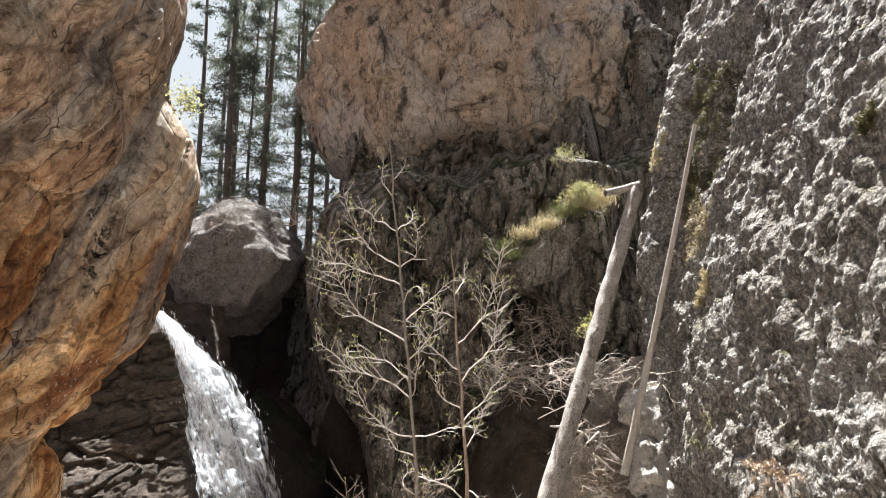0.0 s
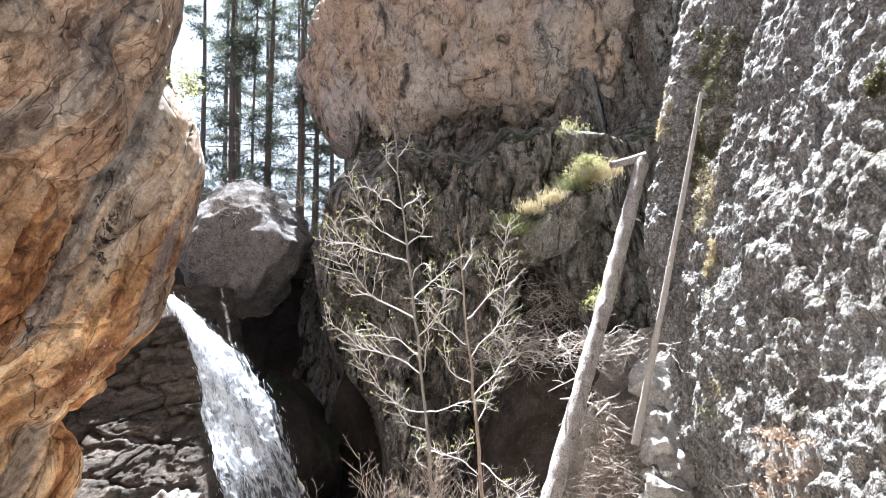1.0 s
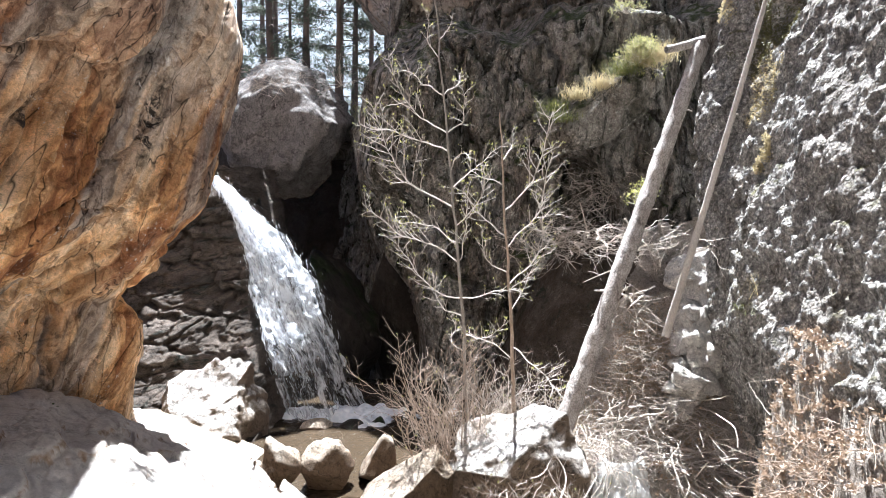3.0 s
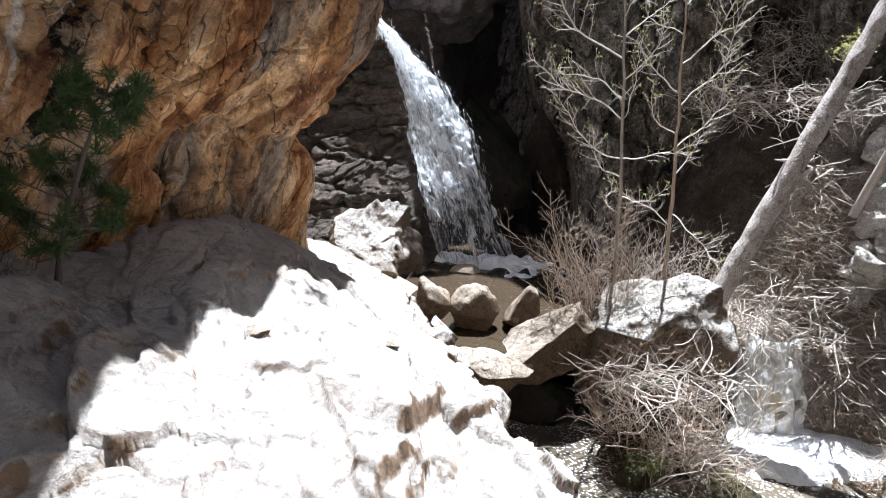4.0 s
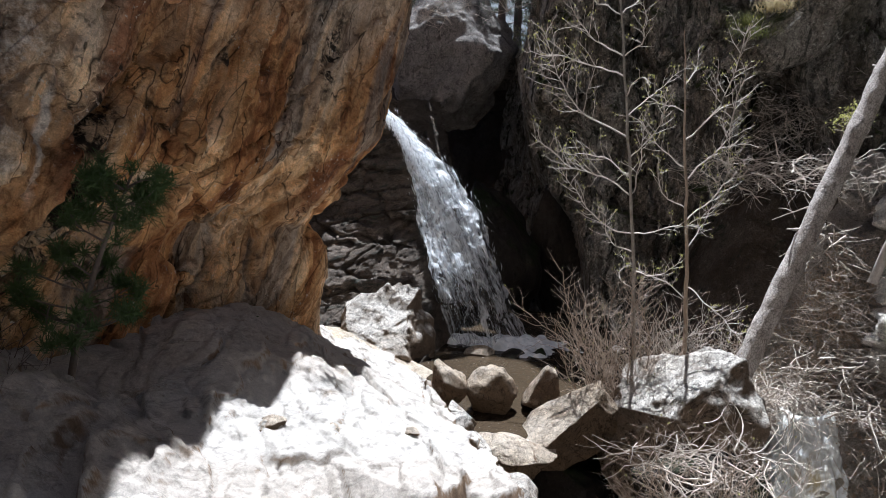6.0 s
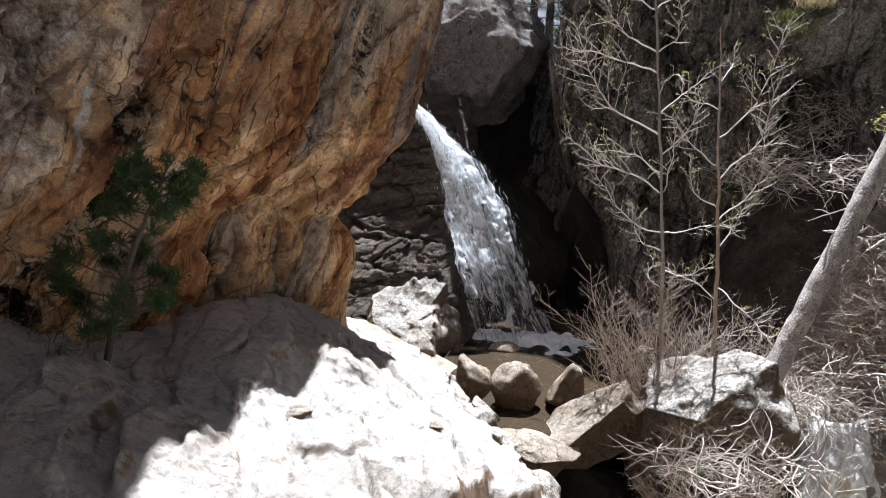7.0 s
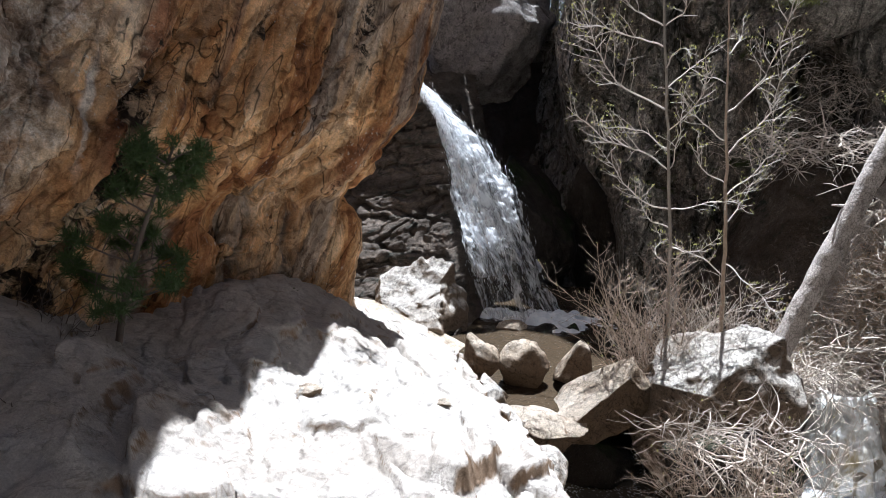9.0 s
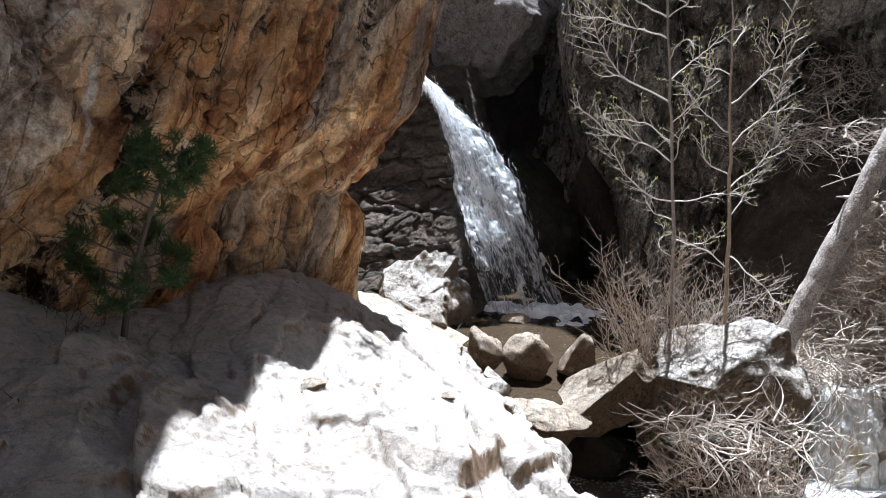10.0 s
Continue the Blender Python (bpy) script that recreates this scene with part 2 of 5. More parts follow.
def banded_cliff():
    """Ochre cliff: tan and orange stone in slanting bands, rust, black lichen stains and a grey-white crust in patches of their own."""
    n = Nodes("ochre_cliff_stone")
    flat, slant = n.place(), (33, 0, 0)
    wide = n.noise(n.place((0.9, 0.9, 0.16), slant), 1.0, 5, 0.55, 0.5)
    fine = n.noise(n.place((5, 5, 0.7), slant), 1.0, 6, 0.65, 0.4)
    bands = n.mix(0.3, wide, fine)
    color = n.ramp(bands, (0.40, (0.32, 0.145, 0.06)), (0.45, (0.56, 0.31, 0.135)), (0.50, (0.70, 0.46, 0.245)), (0.56, (0.76, 0.58, 0.38)), (0.62, (0.60, 0.49, 0.37)))
    # broken plates, each of its own tone, with dark joints between them
    grain = n.mix(0.03, n.place((1.5, 1.5, 0.38), slant), n.noise(flat, 3, 4), "ADD")
    plate = n.add("ShaderNodeTexVoronoi")
    plate.inputs["Scale"].default_value = 1.5
    n.link(grain, plate.inputs["Vector"])
    tone = n.add("ShaderNodeSeparateColor")
    n.link(plate.outputs["Color"], tone.inputs["Color"])
    color = n.mix(1.0, color, n.ramp(tone.outputs["Red"], (0.0, (0.52, 0.42, 0.36)), (0.35, (0.9, 0.86, 0.82)), (1.0, (1.16, 1.16, 1.16))), "MULTIPLY")
    edge = n.ramp(n.cracks(grain, 1.5), (0.0, 0.45), (0.018, 1.0))
    broken = n.ramp(n.noise(flat, 0.7, 3, 0.5, 0.4), (0.42, 0.0), (0.52, 1.0))
    color = n.mix(broken, color, n.mix(1.0, color, edge, "MULTIPLY"))
    # paler weathered stone higher up
    high = n.add("ShaderNodeSeparateXYZ")
    n.link(n.pos.outputs["Position"], high.inputs["Vector"])
    lift = n.maths("ADD", n.maths("DIVIDE", high.outputs["Z"], 10.0), n.maths("MULTIPLY", n.maths("SUBTRACT", wide, 0.5), 0.6))
    color = n.mix(n.ramp(lift, (0.52, 0.0), (0.70, 0.6)), color, n.mix(n.ramp(fine, (0.4, 0.0), (0.6, 1.0)), (0.36, 0.29, 0.225), (0.60, 0.52, 0.435)))
    # rusty hollows
    for at, size in (((-4.75, 4.7, 5.6), (0.7, 0.32, 1.0)), ((-4.8, 3.9, 4.5), (0.7, 0.2, 0.6)), ((-4.7, 7.9, 4.2), (0.8, 0.3, 0.9)), ((-4.5, 5.2, 7.4), (0.8, 0.3, 0.9))):
        color = n.mix(n.maths("MULTIPLY", n.spot(at, size, slant, 0.55, 0.5, 1.0), 0.85), color, n.mix(n.ramp(fine, (0.4, 0.0), (0.6, 1.0)), (0.13, 0.045, 0.022), (0.34, 0.13, 0.05)))
    # grey and white speckled crust
    crust = n.ramp(n.noise(flat, 7.0, 7, 0.75), (0.36, (0.09, 0.075, 0.06)), (0.47, (0.34, 0.28, 0.22)), (0.56, (0.52, 0.48, 0.42)), (0.66, (0.74, 0.72, 0.68)))
    for at, size in (((-4.8, 2.9, 4.9), (1.2, 0.75, 1.3)), ((-4.9, 3.6, 5.6), (0.9, 0.4, 0.8)), ((-4.4, 8.5, 6.9), (0.9, 0.35, 0.9)), ((-4.2, 6.1, 8.3), (0.9, 0.35, 0.8))):
        color = n.mix(n.maths("MULTIPLY", n.spot(at, size, slant, 0.6, 0.5, 0.95), 0.85), color, crust)
    color = n.mix(n.maths("MULTIPLY", n.spot((-4.8, 3.75, 4.85), (0.8, 0.06, 0.75), (24, 0, 0), 0.12, 0.4, 1.0), 0.8), color, (0.72, 0.68, 0.61))
    # grey bands washed down the slant
    washed = n.ramp(n.noise(n.place((1.4, 1.4, 0.1), slant), 1.0, 4, 0.55, 0.3), (0.55, 0.0), (0.61, 0.75))
    color = n.mix(washed, color, n.mix(n.ramp(fine, (0.4, 0.0), (0.6, 1.0)), (0.13, 0.115, 0.10), (0.36, 0.32, 0.28)))
    # black lichen
    speck = n.ramp(n.noise(flat, 5.5, 7, 0.75, 0.6), (0.45, 0.0), (0.53, 1.0))
    for at, size in (((-5.2, 3.4, 3.3), (0.9, 0.75, 0.75)), ((-5.1, 4.1, 3.9), (0.7, 0.35, 0.9)), ((-4.9, 4.45, 5.0), (0.6, 0.16, 0.8)), ((-5.1, 6.2, 3.5), (0.7, 0.16, 0.6)), ((-4.6, 8.3, 5.9), (0.7, 0.16, 0.9)), ((-4.7, 6.5, 5.9), (0.7, 0.12, 0.8))):
        color = n.mix(n.maths("MULTIPLY", n.spot(at, size, slant, 0.5, 0.55, 1.05), speck), color, (0.035, 0.027, 0.02))
    drips = n.maths("MULTIPLY", n.ramp(n.noise(n.place((4.5, 4.5, 0.3), slant), 1.0, 6, 0.6, 0.3), (0.56, 0.0), (0.66, 0.9)), n.ramp(n.noise(flat, 0.8, 4), (0.48, 0.0), (0.62, 0.9)))
    color = n.mix(drips, color, (0.06, 0.04, 0.03))
    color = n.mix(1.0, color, n.ramp(n.noise(flat, 3.2, 6, 0.65), (0.3, 0.72), (0.7, 1.3)), "MULTIPLY")
    color = n.mix(1.0, color, n.ramp(n.noise(flat, 24, 6, 0.75), (0.32, 0.78), (0.68, 1.25)), "MULTIPLY")
    # dark pits: the shade of small hollows painted along with their bump
    pits = n.ramp(n.noise(flat, 13, 6, 0.72, 0.4), (0.33, 0.4), (0.44, 1.0))
    color = n.mix(0.8, color, n.mix(1.0, color, pits, "MULTIPLY"))
    joint = n.maths("ABSOLUTE", n.maths("SUBTRACT", n.noise(n.place((1.8, 1.8, 0.4), slant), 1.0, 3, 0.5, 0.3), 0.5), 0.0)
    gaps = n.ramp(joint, (0.0, 0.12), (0.010, 1.0))
    color = n.mix(n.ramp(n.noise(flat, 1.3, 2), (0.42, 0.0), (0.5, 1.0)), color, n.mix(1.0, color, gaps, "MULTIPLY"))
    color = n.mix(1.0, color, n.ramp(n.noise(flat, 70, 3, 0.7), (0.32, 0.8), (0.68, 1.25)), "MULTIPLY")
    flecks = n.maths("MULTIPLY", n.ramp(n.noise(flat, 17, 5, 0.7), (0.60, 0.0), (0.66, 1.0)), n.ramp(n.noise(flat, 1.1, 3), (0.48, 0.0), (0.58, 0.9)))
    color = n.mix(flecks, color, (0.70, 0.66, 0.58))
    blotch = n.ramp(n.noise(n.place((1, 1, 0.6), slant), 4.4, 6, 0.7, 0.8), (0.50, 0.0), (0.60, 0.75))
    color = n.mix(blotch, color, n.mix(1.0, color, (0.36, 0.30, 0.27), "MULTIPLY"))
    b = n.bump(tone.outputs["Red"], 0.6, 0.06, n.bump(edge, 0.6, 0.05))
    b = n.bump(n.noise(flat, 9, 8, 0.7), 0.4, 0.025, b)
    b = n.bump(pits, 0.6, 0.02, n.bump(n.noise(flat, 42, 4, 0.7), 0.6, 0.014, b))
    n.shader.inputs["Specular IOR Level"].default_value = 0.2
    return n.done(color, 0.85, b)


CLIFF = banded_cliff()
DOME = rock("brown_dome_stone", (0.50, 0.385, 0.29), (0.50, 0.45, 0.40), (0.05, 0.042, 0.035), (1.2, 1.2, 0.5), (0, 0, 0), 0.8, 0.85, (0.36, 0.36, 0.3), None, 0.7, pitted=0.45, third=(0.56, 0.42, 0.30))
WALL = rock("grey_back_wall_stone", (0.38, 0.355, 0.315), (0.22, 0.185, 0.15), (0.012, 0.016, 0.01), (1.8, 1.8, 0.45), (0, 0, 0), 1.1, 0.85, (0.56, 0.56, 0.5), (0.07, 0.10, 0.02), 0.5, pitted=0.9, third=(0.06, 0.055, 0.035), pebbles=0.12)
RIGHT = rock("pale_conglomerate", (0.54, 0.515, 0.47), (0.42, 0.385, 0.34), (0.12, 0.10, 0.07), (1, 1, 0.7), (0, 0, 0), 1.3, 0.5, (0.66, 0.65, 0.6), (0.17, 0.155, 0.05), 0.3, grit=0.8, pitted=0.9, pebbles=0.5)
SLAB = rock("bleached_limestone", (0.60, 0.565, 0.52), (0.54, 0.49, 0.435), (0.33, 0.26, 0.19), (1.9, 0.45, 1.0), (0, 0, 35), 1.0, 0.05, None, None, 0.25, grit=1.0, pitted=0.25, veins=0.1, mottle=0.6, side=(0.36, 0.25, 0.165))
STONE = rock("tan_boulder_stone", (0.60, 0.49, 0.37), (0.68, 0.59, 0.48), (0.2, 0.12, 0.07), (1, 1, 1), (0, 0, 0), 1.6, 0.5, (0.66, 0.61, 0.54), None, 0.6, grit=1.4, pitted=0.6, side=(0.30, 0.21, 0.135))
# dark only so that the unseen rear wall throws back little sunlight
REAR = rock("dark_unseen_wall_stone", (0.11, 0.095, 0.08), (0.15, 0.13, 0.11), (0.04, 0.035, 0.03), (1.5, 1.5, 0.5), (0, 0, 0), 1.0, 0.8, None, (0.06, 0.08, 0.03), 0.4)
GREY = rock("grey_chockstone", (0.20, 0.185, 0.17), (0.26, 0.24, 0.225), (0.06, 0.05, 0.045), (1, 1, 0.8), (0, 0, 0), 1.0, 0.4, (0.28, 0.28, 0.26), None, 0.6, pitted=0.9)
# wet stone; its near-black also paints the deep shade of the cave
WET_AND_SHADE = rock("wet_and_shade_dark_stone", (0.035, 0.03, 0.025), (0.055, 0.046, 0.038), (0.015, 0.015, 0.012), (1, 1, 0.5), (0, 0, 0), 1.4, 0.5, None, (0.03, 0.05, 0.012), 0.4, rough=0.5)
EARTH = rock("stony_bank_soil", (0.46, 0.40, 0.34), (0.56, 0.50, 0.43), (0.12, 0.09, 0.06), (1, 1, 1), (0, 0, 0), 1.8, 0.5, (0.5, 0.46, 0.4), None, 0.1, grit=1.6)
SOIL = rock("dark_leafy_soil", (0.085, 0.063, 0.045), (0.14, 0.11, 0.085), (0.04, 0.05, 0.035), (1, 1, 1), (0, 0, 0), 1.8, 0.5, (0.26, 0.22, 0.18), None, 0.1, grit=1.6)
LEDGE = rock("bedded_ledge_stone", (0.10, 0.082, 0.066), (0.16, 0.13, 0.105), (0.04, 0.05, 0.042), (0.8, 0.8, 2.4), (0, 14, 0), 1.2, 0.5, None, None, 0.6)
SAND = rock("pale_wet_sand", (0.56, 0.49, 0.39), (0.50, 0.42, 0.31), (0.33, 0.23, 0.17), (1, 1, 1), (0, 0, 0), 2.0, 0.3, None, None, 0.0)


def twig_bark(name, main, other, rough=0.75):
    n = Nodes(name)
    c = n.mix(n.noise(n.place((1, 1, 1)), 5, 4), main, other)
    c = n.mix(1.0, c, n.ramp(n.noise(n.place((1, 1, 0.4)), 60, 4), (0.25, 0.7), (0.75, 1.2)), "MULTIPLY")
    return n.done(c, rough, n.bump(n.noise(n.place((1, 1, 0.3)), 90, 3), 0.4, 0.004))


ALDER_BARK = twig_bark("pale_grey_bark", (0.60, 0.56, 0.51), (0.42, 0.37, 0.32))
TWIG = twig_bark("bleached_dead_twig", (0.66, 0.60, 0.53), (0.46, 0.39, 0.32))
REED = twig_bark("tan_dry_stem", (0.44, 0.35, 0.27), (0.28, 0.21, 0.16))
ALDER_TRUNK = twig_bark("grey_alder_trunk", (0.34, 0.31, 0.27), (0.22, 0.19, 0.165))
PINE_BARK = twig_bark("grey_brown_pine_bark", (0.11, 0.085, 0.07), (0.17, 0.14, 0.12), 0.9)


def leaf_skin(name, main, other, passing=0.4):
    n = Nodes(name)
    c = n.mix(n.noise(n.place((1, 1, 1)), 3.0, 3), main, other)
    mat = n.done(c, 0.55)
    t = n.add("ShaderNodeBsdfTranslucent")
    n.link(c, t.inputs["Color"])
    m = n.add("ShaderNodeMixShader")
    m.inputs["Fac"].default_value = passing
    out = n.tree.nodes["Material Output"]
    n.link(n.shader.outputs["BSDF"], m.inputs[1]), n.link(t.outputs["BSDF"], m.inputs[2])
    n.link(m.outputs["Shader"], out.inputs["Surface"])
    return mat


BUD = leaf_skin("spring_bud_green", (0.34, 0.36, 0.10), (0.42, 0.40, 0.16))
NEEDLE = leaf_skin("pine_needle_green", (0.045, 0.085, 0.02), (0.07, 0.12, 0.035), 0.25)
FAR_NEEDLE = leaf_skin("spruce_needle_green", (0.07, 0.088, 0.062), (0.13, 0.148, 0.105), 0.5)
YELLOW_LEAF = leaf_skin("yellow_green_leaf", (0.26, 0.26, 0.10), (0.38, 0.36, 0.18), 0.5)
GRASS = leaf_skin("moss_and_grass_green", (0.10, 0.125, 0.03), (0.19, 0.185, 0.06), 0.3)
CLIFF_MOSS = leaf_skin("olive_brown_moss", (0.075, 0.07, 0.022), (0.15, 0.13, 0.05), 0.2)
DRY_GRASS = leaf_skin("dry_straw_grass", (0.48, 0.40, 0.24), (0.36, 0.30, 0.15), 0.35)


def log_skin():
    n = Nodes("weathered_log_bark")
    v = n.place((1, 1, 1))
    c = n.mix(n.ramp(n.noise(v, 4, 6, 0.7), (0.4, 0.0), (0.6, 1.0)), (0.47, 0.43, 0.395), (0.31, 0.275, 0.245))
    scales = n.cracks(n.mix(0.05, n.place((1, 1, 0.7)), n.noise(v, 9, 3), "ADD"), 26)
    c = n.mix(1.0, c, n.ramp(scales, (0.0, 0.45), (0.11, 1.15)), "MULTIPLY")
    c = n.mix(n.ramp(n.noise(n.place((1, 1, 0.5)), 11, 5, 0.7), (0.56, 0.0), (0.64, 0.8)), c, (0.12, 0.10, 0.085))
    return n.done(c, 0.85, n.bump(scales, 0.7, 0.02, n.bump(n.noise(v, 30, 5), 0.5, 0.02)))


LOG = log_skin()


def water(name, deep, light, wave, foam):
    """Murky water: brown depth, ripples, drifting flecks of foam."""
    n = Nodes(name)
    v = n.place((1, 1, 1))
    c = n.mix(n.noise(v, 0.8, 4), deep, light)
    flecks = n.ramp(n.cracks(n.mix(0.12, n.place((1, 1.8, 1), (0, 0, 25)), n.noise(v, 5, 3), "ADD"), 16.0, "F1"), (foam, 1.0), (foam + 0.1, 0.0))
    flecks = n.maths("MULTIPLY", flecks, n.ramp(n.noise(v, 1.6, 4), (0.40, 0.0), (0.52, 1.0)))
    c = n.mix(flecks, c, (0.8, 0.8, 0.78))
    rough = n.ramp(flecks, (0.0, 0.06), (1.0, 0.7))
    n.shader.inputs["IOR"].default_value = 1.33
    return n.done(c, rough, n.bump(n.noise(n.place((1.6, 1, 1), (0, 0, 20)), wave, 4, 0.6, 0.6), 0.5, 0.05, n.bump(n.noise(v, wave * 5, 2), 0.25, 0.01)))


POOL = water("brown_pool_water", (0.035, 0.026, 0.017), (0.06, 0.044, 0.028), 3.0, 0.01)
STREAM = water("grey_stream_water", (0.07, 0.066, 0.06), (0.15, 0.12, 0.075), 4.0, 0.29)


def falling_water(name, low, high):
    """White water: bright torn strands with clear gaps between them; it breaks up and dims from one height down to
    another.
    """
    n = Nodes(name)
    v = n.place((4.2, 4.2, 0.6), (0, 20, 0))
    strands = n.noise(v, 1.5, 7, 0.7, 0.9)
    clots = n.noise(n.place((1, 1, 0.5), (0, 20, 0)), 7.0, 6, 0.75, 0.7)
    up = n.add("ShaderNodeSeparateXYZ")
    n.link(n.pos.outputs["Position"], up.inputs["Vector"])
    # whiter and denser upward: sunlit head and shaded foot put into the water
    strands = n.maths("ADD", strands, n.ramp(n.maths("DIVIDE", n.maths("SUBTRACT", up.outputs["Z"], low), high - low), (0.0, 0.0), (1.0, 0.13)))
    strands = n.maths("SUBTRACT", strands, 0.085)
    mask = n.maths("MULTIPLY", n.ramp(strands, (0.40, 0.1), (0.56, 1.0)), n.ramp(clots, (0.34, 0.3), (0.54, 1.0)))
    n.done(n.mix(mask, (0.78, 0.83, 0.87), (0.96, 0.97, 0.97)), 0.4, n.bump(clots, 0.4, 0.03))
    clear = n.add("ShaderNodeBsdfTransparent")
    glow = n.add("ShaderNodeBsdfTranslucent")
    glow.inputs["Color"].default_value = (0.85, 0.88, 0.92, 1)
    a, b = n.add("ShaderNodeMixShader"), n.add("ShaderNodeMixShader")
    a.inputs["Fac"].default_value = 0.6
    n.link(n.shader.outputs["BSDF"], a.inputs[1]), n.link(glow.outputs["BSDF"], a.inputs[2])
    n.link(n.ramp(mask, (0.05, 0.06), (0.8, 0.95)), b.inputs["Fac"])
    n.link(clear.outputs["BSDF"], b.inputs[1]), n.link(a.outputs["Shader"], b.inputs[2])
    n.link(b.outputs["Shader"], n.tree.nodes["Material Output"].inputs["Surface"])
    return n.mat


FALL = falling_water("falling_white_water", 0.3, 4.2)


def sliding_water():
    """Thin aerated water over yellow rock: white streaks along the flow, a tawny gleam between them."""
    n = Nodes("sliding_white_water")
    v = n.place((1, 1, 0.3))
    streaks = n.ramp(n.noise(v, 6.0, 6, 0.65, 0.6), (0.40, 0.0), (0.58, 1.0))
    bare = n.spot((2.4, 9.8, -0.5), (0.75, 0.8, 0.7), (0, 0, 0), 0.5, 0.4, 1.1)
    color = n.mix(streaks, n.mix(bare, (0.55, 0.56, 0.53), (0.50, 0.40, 0.2)), (0.93, 0.94, 0.93))
    return n.done(color, 0.25, n.bump(n.noise(v, 9, 5, 0.6), 0.6, 0.05))


SLIDE = sliding_water()


def foam_skin():
    n = Nodes("churned_foam")
    v = n.place((1, 1, 1))
    mask = n.noise(v, 5, 6, 0.7, 0.5)
    return n.done(n.mix(n.ramp(mask, (0.4, 0.0), (0.6, 1.0)), (0.78, 0.82, 0.85), (0.95, 0.96, 0.97)), 0.5, n.bump(n.noise(v, 18, 5), 0.8, 0.04))


FOAM = foam_skin()

MOSS = rock("mossy_earth", (0.11, 0.095, 0.05), (0.17, 0.145, 0.09), (0.04, 0.035, 0.02), (1, 1, 1), (0, 0, 0), 2.5, 0.5, None, (0.085, 0.105, 0.025), 0.0, grit=2.0)
LITTER = leaf_skin("brown_leaf_litter", (0.48, 0.38, 0.28), (0.32, 0.23, 0.16), 0.15)
STEP = rock("worn_pale_step_stone", (0.80, 0.76, 0.70), (0.72, 0.67, 0.6), (0.3, 0.24, 0.18), (1, 1, 1), (0, 0, 0), 1.5, 0.3, None, None, 0.2)
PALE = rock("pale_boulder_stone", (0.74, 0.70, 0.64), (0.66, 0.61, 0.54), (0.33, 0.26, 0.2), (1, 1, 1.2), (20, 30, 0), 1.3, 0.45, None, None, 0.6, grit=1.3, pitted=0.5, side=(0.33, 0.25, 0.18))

# ---- the large rock forms ----
def left_cliff():
    """Overhanging ochre cliff: a plan line pushed out by height, with slanting ribs."""
    plan = [(-8.0, -7.0), (-6.4, -3.0), (-5.7, 0.6), (-5.35, 3.0), (-5.55, 5.0), (-5.45, 6.6), (-5.0, 8.0), (-5.75, 9.0), (-7.5, 9.6), (-10.0, 10.0)]
    edge = [(0.3, -4.9), (1.6, -4.98), (2.85, -4.86), (3.15, -4.92), (3.45, -5.1), (3.95, -4.68), (4.7, -4.03), (5.3, -3.84), (5.8, -3.75), (6.4, -3.6), (7.0, -3.52), (7.6, -3.66), (8.2, -3.98), (8.5, -4.05), (9.2, -3.88), (10.2, -3.8), (11.0, -4.1), (12.0, -5.2)]
    nu, nv = 470, 460
    c = spline(plan, nu)
    z = np.linspace(0.3, 12.0, nv)
    ez = np.interp(z, [e[0] for e in edge], [e[1] for e in edge]) + 5.0
    ez = np.convolve(np.pad(ez, 4, "edge"), np.ones(9) / 9, "valid")
    s = np.linspace(0, 1, nu)
    out = np.interp(s, [0, 0.22, 0.45, 0.58, 0.7, 0.8, 1.0], [0.2, 0.4, 0.75, 0.95, 1.0, 0.9, 0.5])
    near = 1 - step(0.48, 0.6, s)
    # high up the wall swells and then falls back a little away from its edge
    swell = (0.2 * step(2, 5, z) + 0.75 * step(5.5, 7.5, z))[None] * near[:, None]
    g = np.zeros((nu, nv, 3))
    push = out[:, None] * ez[None] + swell
    g[..., 0] = c[:, None, 0] + push
    g[..., 1] = c[:, None, 1] + push * 0.45
    g[..., 2] = z[None]
    n = normals(g)
    if n[200, 200, 0] < 0:
        n = -n
    # slanting slabs: coordinates tilted so that ribs climb to the far side
    q = np.stack([g[..., 0], g[..., 1] * 0.8 - g[..., 2] * 0.55, g[..., 2] * 0.22 + g[..., 1] * 0.25], -1)
    soft = 0.35 + 0.65 * (1 - np.exp(-((s - 0.665) / 0.09) ** 2))[:, None]
    warp = fbm(g, 1.1, 3, 5)[..., None]
    rel = 0.0
    for scale, amp, tilt, edge, k in ((0.62, 0.30, 1.0, 0.04, 3), (1.35, 0.22, 1.3, 0.04, 40), (3.1, 0.10, 1.3, 0.06, 60), (7.0, 0.035, 1.2, 0.10, 80)):
        plate, joint = facets(q * np.array([1, 1, 0.75]) + 0.05 * warp, scale, k, tilt, edge)
        # the smallest plates break only in places
        where = 1.0 if scale < 2 else step(-0.35, 0.2, fbm(g, 0.7, 3, k + 1))
        rel = rel + amp * plate * where
    rel = rel * soft + 0.05 * fbm(g, 2.2, 5, 21) * soft + 0.016 * fbm(g, 8, 3, 30)
    rel = rel * (1 - 0.6 * step(5.4, 7.0, g[..., 2]))
    # a deep slanting groove and the undercut hollow at the foot
    along = g[..., 1] - 5.35 - (g[..., 2] - 4.2) * 0.42
    rel = rel - 0.28 * np.exp(-((along / 0.1) ** 2)) * step(3.6, 4.2, g[..., 2]) * (1 - step(5.6, 6.6, g[..., 2]))
    rel = rel - 0.35 * np.exp(-(((g[..., 1] - 3.6) / 1.2) ** 2)) * (1 - step(2.6, 4.4, g[..., 2]))
    g = g + n * rel[..., None]
